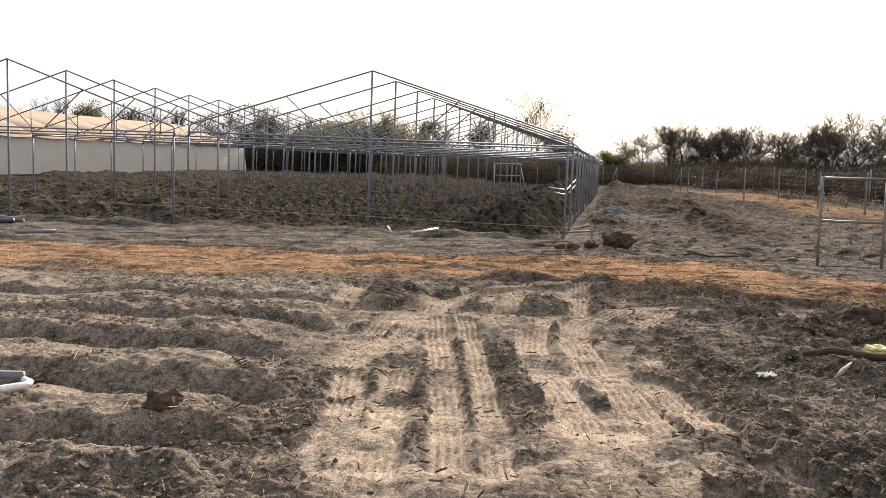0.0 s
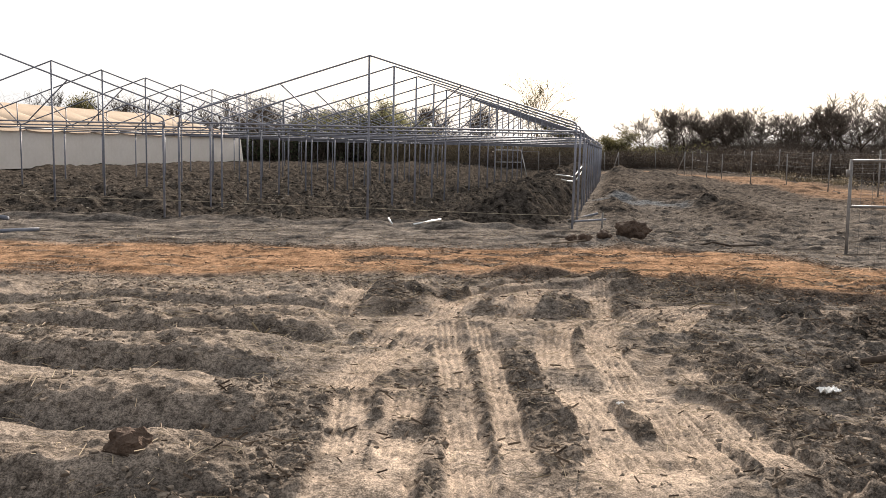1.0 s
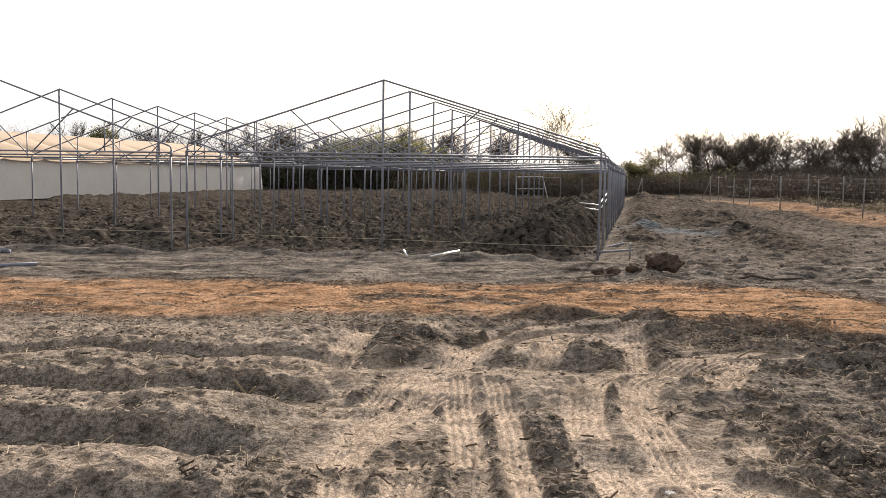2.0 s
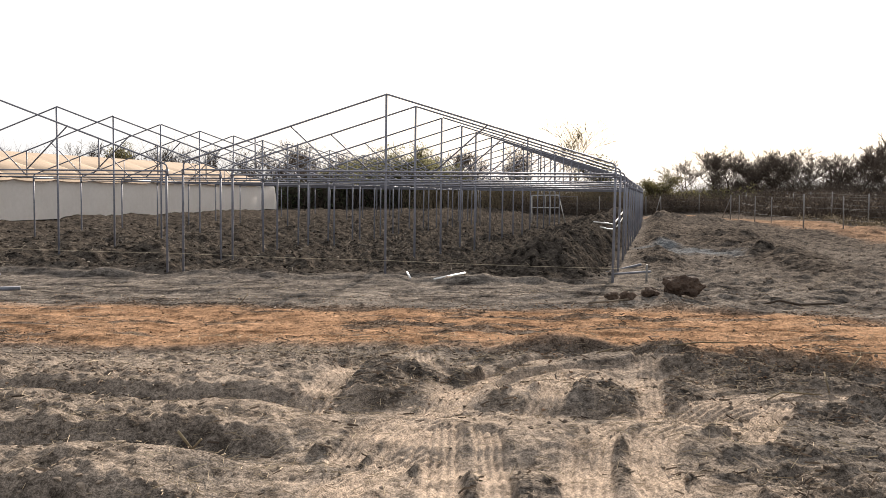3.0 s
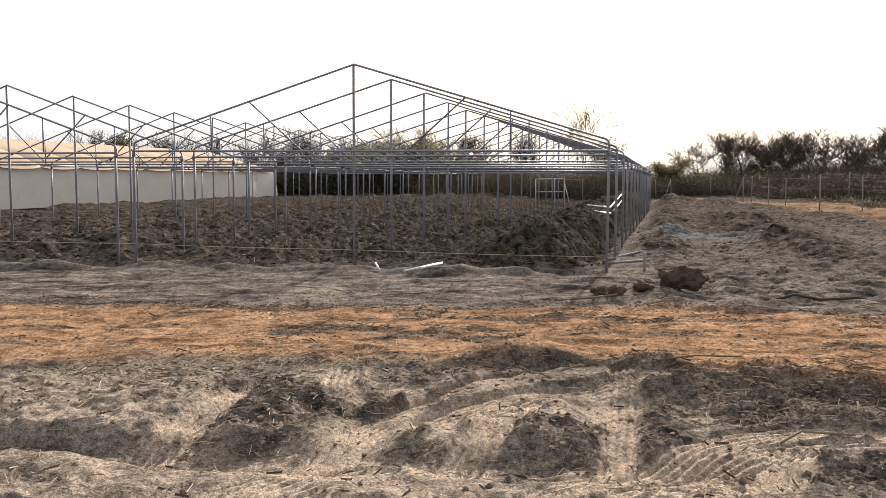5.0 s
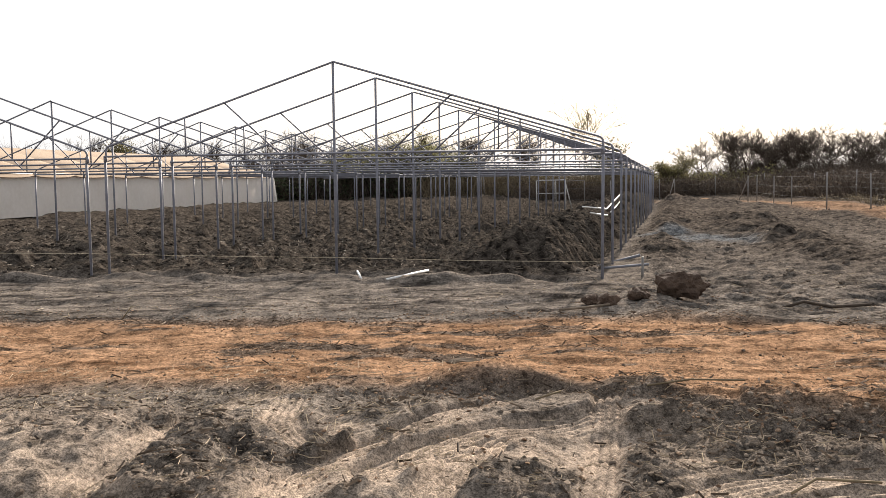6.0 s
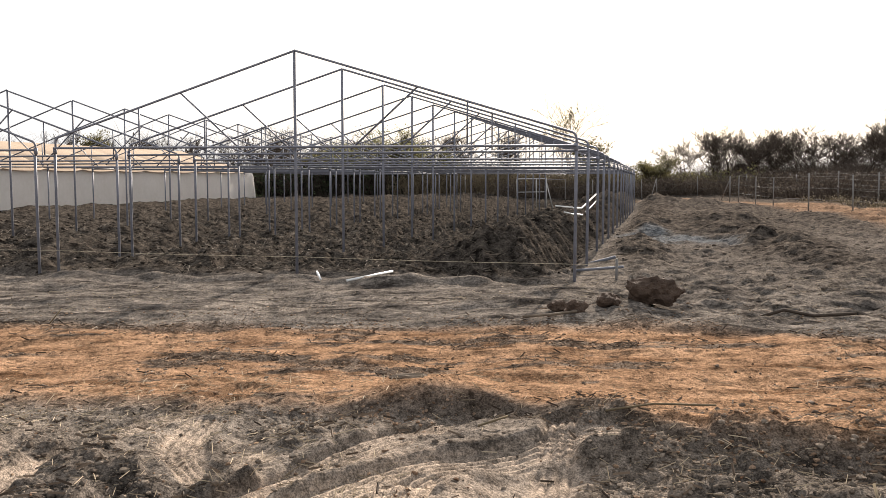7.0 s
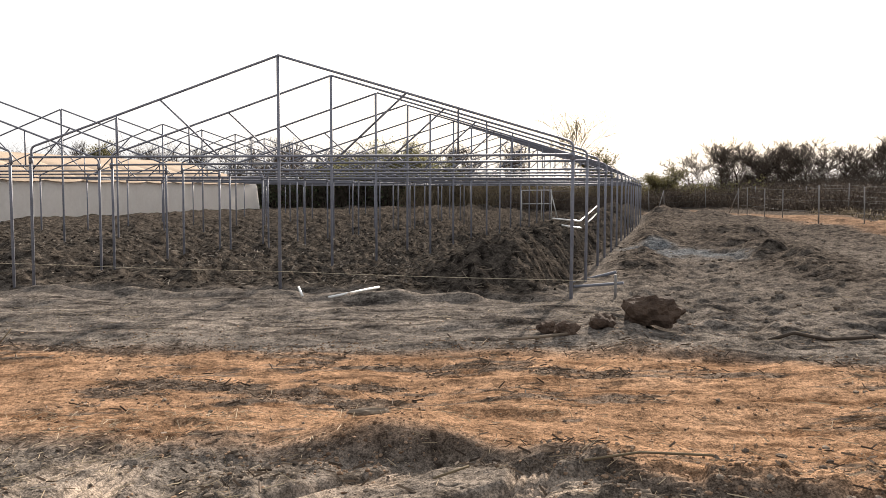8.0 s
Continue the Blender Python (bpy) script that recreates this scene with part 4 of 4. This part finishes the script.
tagged(new("bent_white_pipe", tube("bent_white_pipe", [(-3.1, 4.52, 0.17), (-2.6, 4.93, 0.17), (-2.40, 5.09, 0.17), (-2.352, 5.14, 0.17), (-2.352, 5.19, 0.175), (-2.40, 5.22, 0.18)], 0.02, PVC)), "white pipe with a bent end on the planting rows", "pipe")
rod("dead_branch", [(2.7, 6.95, 0.03), (2.9, 6.9, 0.06), (3.15, 6.75, 0.05), (3.6, 6.6, 0.06)], 0.028, BARK, "dark dead branch on cloddy soil", "branch")
rod("dead_branch", [(3.7, 13.95, 0.02), (3.95, 14.08, 0.06), (4.2, 14.02, 0.03), (4.6, 14.05, 0.02)], 0.016, BARK, "crooked dead root on grey soil", "branch")
rod("dead_branch", [(1.5, 13.9, 0.02), (1.75, 13.86, 0.03), (2.0, 13.9, 0.02)], 0.013, WOOD, "short weathered branch by the clods", "branch")
rod("dead_branch", [(-1.5, 7.6, 0.0), (-1.49, 7.57, 0.08), (-1.55, 7.55, 0.17)], 0.008, PALE_TWIG, "thin pale twig standing in the soil", "twig")
rod("dead_branch", [(-1.49, 7.57, 0.06), (-1.42, 7.55, 0.14)], 0.006, PALE_TWIG, "thin pale twig standing in the soil", "twig")
lay("bark_piece", rough_lump("bark_piece", 41, (0.12, 0.035, 0.022), WOOD, 2), "piece of dark bark on the orange road", "bark", 0.66, 11.5, 0.012, 4)
rod("wood_chip", [(2.55, 6.1, 0.03), (2.66, 6.22, 0.05), (2.77, 6.33, 0.06)], [0.006, 0.02, 0.006], STONE, "pale wood splinter among clods", "wood")
for pts in ([(2.1, 8.9, 0.02), (2.22, 8.95, 0.05), (2.5, 8.98, 0.02)], [(2.6, 9.1, 0.02), (2.62, 9.25, 0.08)], [(1.75, 10.3, 0.02), (2.0, 10.35, 0.05), (2.3, 10.28, 0.03)],
            [(1.1, 10.2, 0.02), (1.25, 10.3, 0.06)], [(3.2, 10.1, 0.02), (3.5, 10.0, 0.06), (3.7, 10.1, 0.02)], [(2.95, 9.6, 0.02), (3.1, 9.75, 0.07)], [(-3.0, 13.9, 0.02), (-2.9, 13.95, 0.15)]):
    rod("dead_twig", pts, 0.006, PALE_TWIG, "pale broken twig on churned soil", "twig", 5, "broken twigs")


def crumpled(name, seed, size, mat):
    bm = bmesh.new()
    bmesh.ops.create_grid(bm, x_segments=12, y_segments=10, size=1)
    o = Vector((seed, 0, 0))
    for v in bm.verts:
        n = noise.noise(v.co * 1.7 + o)
        v.co = Vector((v.co.x * size[0] * (1 + 0.3 * n), v.co.y * size[1], (0.4 + 0.9 * noise.noise(v.co * 2.5 + o) + 0.5 * noise.noise(v.co * 6 + o)) * size[2]))
    ret = bmesh.ops.solidify(bm, geom=bm.faces[:], thickness=0.004)
    me = bpy.data.meshes.new(name)
    bm.to_mesh(me)
    bm.free()
    me.materials.append(mat)
    return me


lay("plastic_scrap", crumpled("plastic_scrap", 2.0, (0.055, 0.035, 0.025), WHITE_PLASTIC), "crumpled white plastic scrap among dark clods", "litter", 2.1, 6.1, 0.03, 15)
lay("plastic_scrap", crumpled("plastic_scrap", 5.0, (0.02, 0.015, 0.012), WHITE_PLASTIC), "small white plastic scrap on wheel tracks", "litter", 0.85, 5.9, 0.01, 15)
lay("plastic_container", rough_lump("plastic_container", 31, (0.09, 0.06, 0.05), YELLOW_PLASTIC, 3), "pale yellow plastic piece on cloddy soil", "litter", 3.36, 7.15, 0.03)


# string lines between pegs
def string_line(label, ends, v, pegs):
    base = tagged(new("string_line"), label, "string")
    us, zs = zip(*ends)
    pts = []
    for u in np.linspace(us[0], us[-1], 40):
        x, y, _ = world_at(float(u), v)
        pts.append((x, y, float(np.interp(u, us, zs)) - 0.012 * math.sin(math.pi * ((float(u) / 4.1) % 1))))
    part("string", tube("string", pts, 0.0035, STRING, 4), base)
    for u in pegs:
        x, y, _ = world_at(u, v)
        g = height(x, y)
        part("peg", tube("peg", [(x, y, g - 0.15), (x + 0.01, y, g + 0.28)], 0.018, FENCE_STEEL, 6), base)


string_line("pale builder's string stretched along the front posts", [(-13.0, 0.48), (-4.4, 0.36), (0.0, 0.28), (4.0, 0.205), (4.62, 0.19)], -0.06, (4.62,))


def hung_pipes():
    base = tagged(new("hung_pipe"), "white plastic pipe offcuts tied between frame posts", "pipe")
    for a, b, c in (((3.62, 1.6, 0.95), (3.97, 2.1, 0.89), (4.05, 4.3, 1.08)), ((3.72, 1.9, 0.84), (3.85, 2.1, 0.80), (3.97, 2.3, 0.78)), ((4.0, 2.6, 0.82), (4.03, 3.4, 0.88), (4.05, 4.3, 0.95))):
        pts = [world_at(*p) for p in (a, b, c)]
        part("pipe", tube("pipe", pts, 0.011, PVC, 6), base)


hung_pipes()


GX, GY = 2.95, 50.0


PALE_PAINT = surface("dull_white_paint", (0.34, 0.33, 0.31), (0.50, 0.49, 0.46), 8, 0.7, 0.0, 0.1, 0.001)


def door_frame():
    base = tagged(new("door_frame"), "white-painted tube frame standing at the far end", "frame")
    base.matrix_world = pose(GX, GY, -0.15, 0, 0, -11.55)
    r, w, hi, lo = 0.028, 2.45, 1.6, 0.0
    for x in (0, 1.5):
        part("upright", tube("upright", [(x, 0, lo), (x, 0, hi)], r, PALE_PAINT, 6), base)
    part("upright", tube("upright", [(w, 0, lo), (w, 0, hi - 0.05)], r * 0.7, FENCE_STEEL, 6), base)
    part("rail", tube("rail", [(0, 0, hi), (1.5, 0, hi)], r, PALE_PAINT, 6), base)
    part("rail", tube("rail", [(1.5, 0, hi - 0.06), (w, 0, hi - 0.06)], r * 0.6, FENCE_STEEL, 6), base)
    part("rail", tube("rail", [(0, 0, hi * 0.58), (1.5, 0, hi * 0.58)], r * 0.7, PALE_PAINT, 6), base)
    part("brace", tube("brace", [(1.45, 0.1, hi), (1.8, 0.1, 0.1)], r, PALE_PAINT, 6), base)
    part("upright", tube("upright", [(1.0, 0, lo), (1.0, 0, hi)], r * 0.7, PALE_PAINT, 6), base)


door_frame()


# ---- litter of clods, stones and straw ----
ICO = bmesh.new()
bmesh.ops.create_icosphere(ICO, subdivisions=1, radius=1.0)
ICO_V = np.array([v.co[:] for v in ICO.verts])
ICO.verts.index_update()
ICO_F = np.array([[v.index for v in f.verts] for f in ICO.faces])
ICO.free()


def scatter_lumps(name, label, places, sizes, mat, seed):
    rng = np.random.default_rng(seed)
    n = len(sizes)
    h, _ = land(places[:, 0], places[:, 1])
    shape = ICO_V[None] * (1 + 0.35 * rng.uniform(-1, 1, (n, len(ICO_V), 1))) * sizes[:, None, None] * rng.uniform(0.6, 1.25, (n, 1, 3)) * np.array([1.15, 1.0, 0.75])
    a = rng.uniform(0, 6.28, n)
    rot = np.stack([np.stack([np.cos(a), -np.sin(a)], 1), np.stack([np.sin(a), np.cos(a)], 1)], 1)
    shape[:, :, :2] = np.einsum("nij,nkj->nki", rot, shape[:, :, :2])
    co = shape + np.stack([places[:, 0], places[:, 1], h + sizes * 0.12], 1)[:, None, :]
    F = (ICO_F[None] + (np.arange(n) * len(ICO_V))[:, None, None]).reshape(-1, 3)
    me = bpy.data.meshes.new(name)
    me.from_pydata(co.reshape(-1, 3).tolist(), [], F.tolist())
    me.materials.append(mat)
    return tagged(new(name, me), label, "soil", kind="stuff")


def places_where(rng, n, box, test):
    out = np.empty((0, 2))
    while len(out) < n:
        p = rng.uniform((box[0], box[1]), (box[2], box[3]), (n * 2, 2))
        out = np.vstack([out, p[rng.random(len(p)) < test(p[:, 0], p[:, 1])]])
    return out[:n]


def island_soil(name, dark, light):
    m, nt, p = nodes_of(name)
    g = nt.nodes.new("ShaderNodeNewGeometry")
    col = ramp_node(nt, g.outputs["Random Per Island"], [(0.0, dark), (1.0, light)])
    fine = noise_node(nt, 60, 4)
    col = mix_node(nt, 0.7, col, ramp_node(nt, fine.outputs[0], [(0.3, (0.5, 0.5, 0.5)), (0.7, (1.1, 1.1, 1.1))]), "MULTIPLY")
    nt.links.new(col, p.inputs["Base Color"])
    p.inputs["Roughness"].default_value = 0.95
    p.inputs["Specular IOR Level"].default_value = 0.0
    bump_node(nt, p, fine.outputs[0], 0.8, 0.01)
    return m


SOIL_BITS = island_soil("mixed_clods", (0.10, 0.080, 0.064), (0.27, 0.22, 0.172))
FIELD_BITS = island_soil("tilled_clods", (0.028, 0.024, 0.020), (0.076, 0.065, 0.054))
rng = np.random.default_rng(17)
p = places_where(rng, 22000, (-4.0, 3.3, 4.6, 10.9), lambda x, y: np.clip(land(x, y)[1]["cloddy"] * 1.2 + 0.10 - land(x, y)[1]["pressed_lit"] * 0.1, 0.02, 1))
scatter_lumps("loose_clods", "loose grey-brown clods and crumbs over churned soil", p, 0.004 + 0.018 * rng.random(22000) ** 4, SOIL_BITS, 1)
p = places_where(rng, 1500, (-9, 10.2, 7.5, 17.5), lambda x, y: np.clip(0.25 + 0.8 * (fbm(x, y, 0.8, 3, 60) > 0.12), 0, 1))
scatter_lumps("loose_clods", "small crumbs of earth along the dirt road", p, 0.005 + 0.014 * rng.random(1500) ** 4, SOIL_BITS, 2)
p = places_where(rng, 6000, (-18, 17, 4.5, 36), lambda x, y: land(x, y)[1]["tilled"] * np.clip(1.4 - (y - 18) / 20, 0.15, 1))
scatter_lumps("tilled_clods", "dark clods of tilled soil between the posts", p, 0.012 + 0.045 * rng.random(6000) ** 4, FIELD_BITS, 3)
p = places_where(rng, 1500, (3.5, 14.5, 16, 46), lambda x, y: np.clip(1.2 - (y - 14) / 30, 0.1, 1))
scatter_lumps("loose_clods", "clods of earth scattered over the yard", p, 0.012 + 0.045 * rng.random(1500) ** 4, SOIL_BITS, 4)


def scatter_straw(name, label, places, sizes, mat, seed, thick=0.05):
    rng = np.random.default_rng(seed)
    n = len(sizes)
    h, _ = land(places[:, 0], places[:, 1])
    a, tilt = rng.uniform(0, 6.28, n), rng.uniform(-0.15, 0.45, n)
    d = np.stack([np.cos(a) * np.cos(tilt), np.sin(a) * np.cos(tilt), np.sin(tilt)], 1) * sizes[:, None]
    s = np.stack([-np.sin(a), np.cos(a), np.zeros(n)], 1) * (sizes * thick)[:, None]
    w = np.zeros((n, 3))
    w[:, 2] = sizes * thick
    o = np.stack([places[:, 0], places[:, 1], h + 0.012 + sizes * 0.1], 1)
    co = np.stack([o - d + s, o - d - s, o - d + w * 1.6, o + d + s, o + d - s, o + d + w * 1.6], 1).reshape(-1, 3)
    k = (np.arange(n) * 6)[:, None, None]
    F = (np.array([[0, 1, 4, 3], [1, 2, 5, 4], [2, 0, 3, 5]])[None] + k).reshape(-1, 4)
    me = bpy.data.meshes.new(name)
    me.from_pydata(co.tolist(), [], F.tolist())
    me.materials.append(mat)
    return tagged(new(name, me), label, "straw", kind="stuff")


FIELD_STRAW = leaf_material("grey_field_straw", (0.045, 0.038, 0.03), (0.22, 0.18, 0.135), 0.1)
p = places_where(rng, 18000, (-4.0, 3.4, 4.6, 11.6), lambda x, y: np.clip(0.35 + 1.5 * fbm(x, y, 1.0, 3, 62), 0.08, 1))
scatter_straw("straw", "bits of dry straw and twig scattered on the soil", p, 0.008 + 0.042 * rng.random(18000) ** 4, STRAW, 5, 0.045)
p = places_where(rng, 2200, (-7, 10.6, 6.5, 17.4), lambda x, y: np.clip(0.3 + 1.5 * fbm(x, y, 1.0, 3, 63), 0.05, 1))
scatter_straw("straw", "bits of dry straw along the dirt road", p, 0.01 + 0.05 * rng.random(2200) ** 4, STRAW, 6)
p = places_where(rng, 22000, (-14, 17.8, 4.2, 36), lambda x, y: land(x, y)[1]["tilled"] * np.clip(1.3 - (y - 18) / 18, 0.1, 1))
scatter_straw("straw", "dry straw turned up in the tilled soil", p, 0.02 + 0.09 * rng.random(22000) ** 3, FIELD_STRAW, 7, 0.04)


CHIP_BITS = island_soil("reddish_gravel_and_chips", (0.13, 0.08, 0.052), (0.36, 0.25, 0.17))


def chippy(x, y):
    near, far = road_edges(x)
    band = np.exp(-((y - near + 0.15) / 0.35) ** 2) * (0.3 + 0.7 * smooth(0.0, 1.2, x)) + 0.7 * np.exp(-((y - far) / 0.3) ** 2)
    return np.clip(0.08 + 0.7 * band + land(x, y)[1]["debris_shade"], 0, 1) * smooth(-0.3, 0.2, fbm(x, y, 0.7, 3, 67))


p = places_where(rng, 13000, (-6.5, 8.3, 6.0, 15.2), chippy)
scatter_lumps("road_chips", "reddish gravel and bark chips strewn over the dirt road", p, 0.004 + 0.010 * rng.random(13000) ** 3, CHIP_BITS, 12)


# bark mulch and rotted chips along the road's near edge and in its dirty patches
MULCH = leaf_material("bark_mulch", (0.028, 0.019, 0.013), (0.16, 0.115, 0.08), 0.05)


def mulchy(x, y):
    near, far = road_edges(x)
    edge_band = np.exp(-((y - near + 0.12) / 0.28) ** 2) * (0.2 + 0.8 * smooth(0.0, 1.2, x))
    far_band = 0.6 * np.exp(-((y - far - 0.1) / 0.25) ** 2)
    return np.clip(edge_band + far_band + 0.8 * land(x, y)[1]["debris_shade"] + 0.004, 0, 1) * smooth(-0.25, 0.15, fbm(x, y, 0.8, 3, 66))


p = places_where(rng, 3600, (-5, 8.5, 5.5, 15.5), mulchy)
scatter_straw("mulch", "dark bark mulch and chips along the dirt road", p, 0.010 + 0.03 * rng.random(3600) ** 4, MULCH, 8, 0.13)
p = places_where(rng, 6000, (-4, 3.6, 4.4, 10.8), lambda x, y: np.clip(land(x, y)[1]["cloddy"] + 0.08, 0, 1))
scatter_straw("mulch", "dark rotted chips and crumbs on churned soil", p, 0.008 + 0.03 * rng.random(6000) ** 3, MULCH, 9, 0.15)
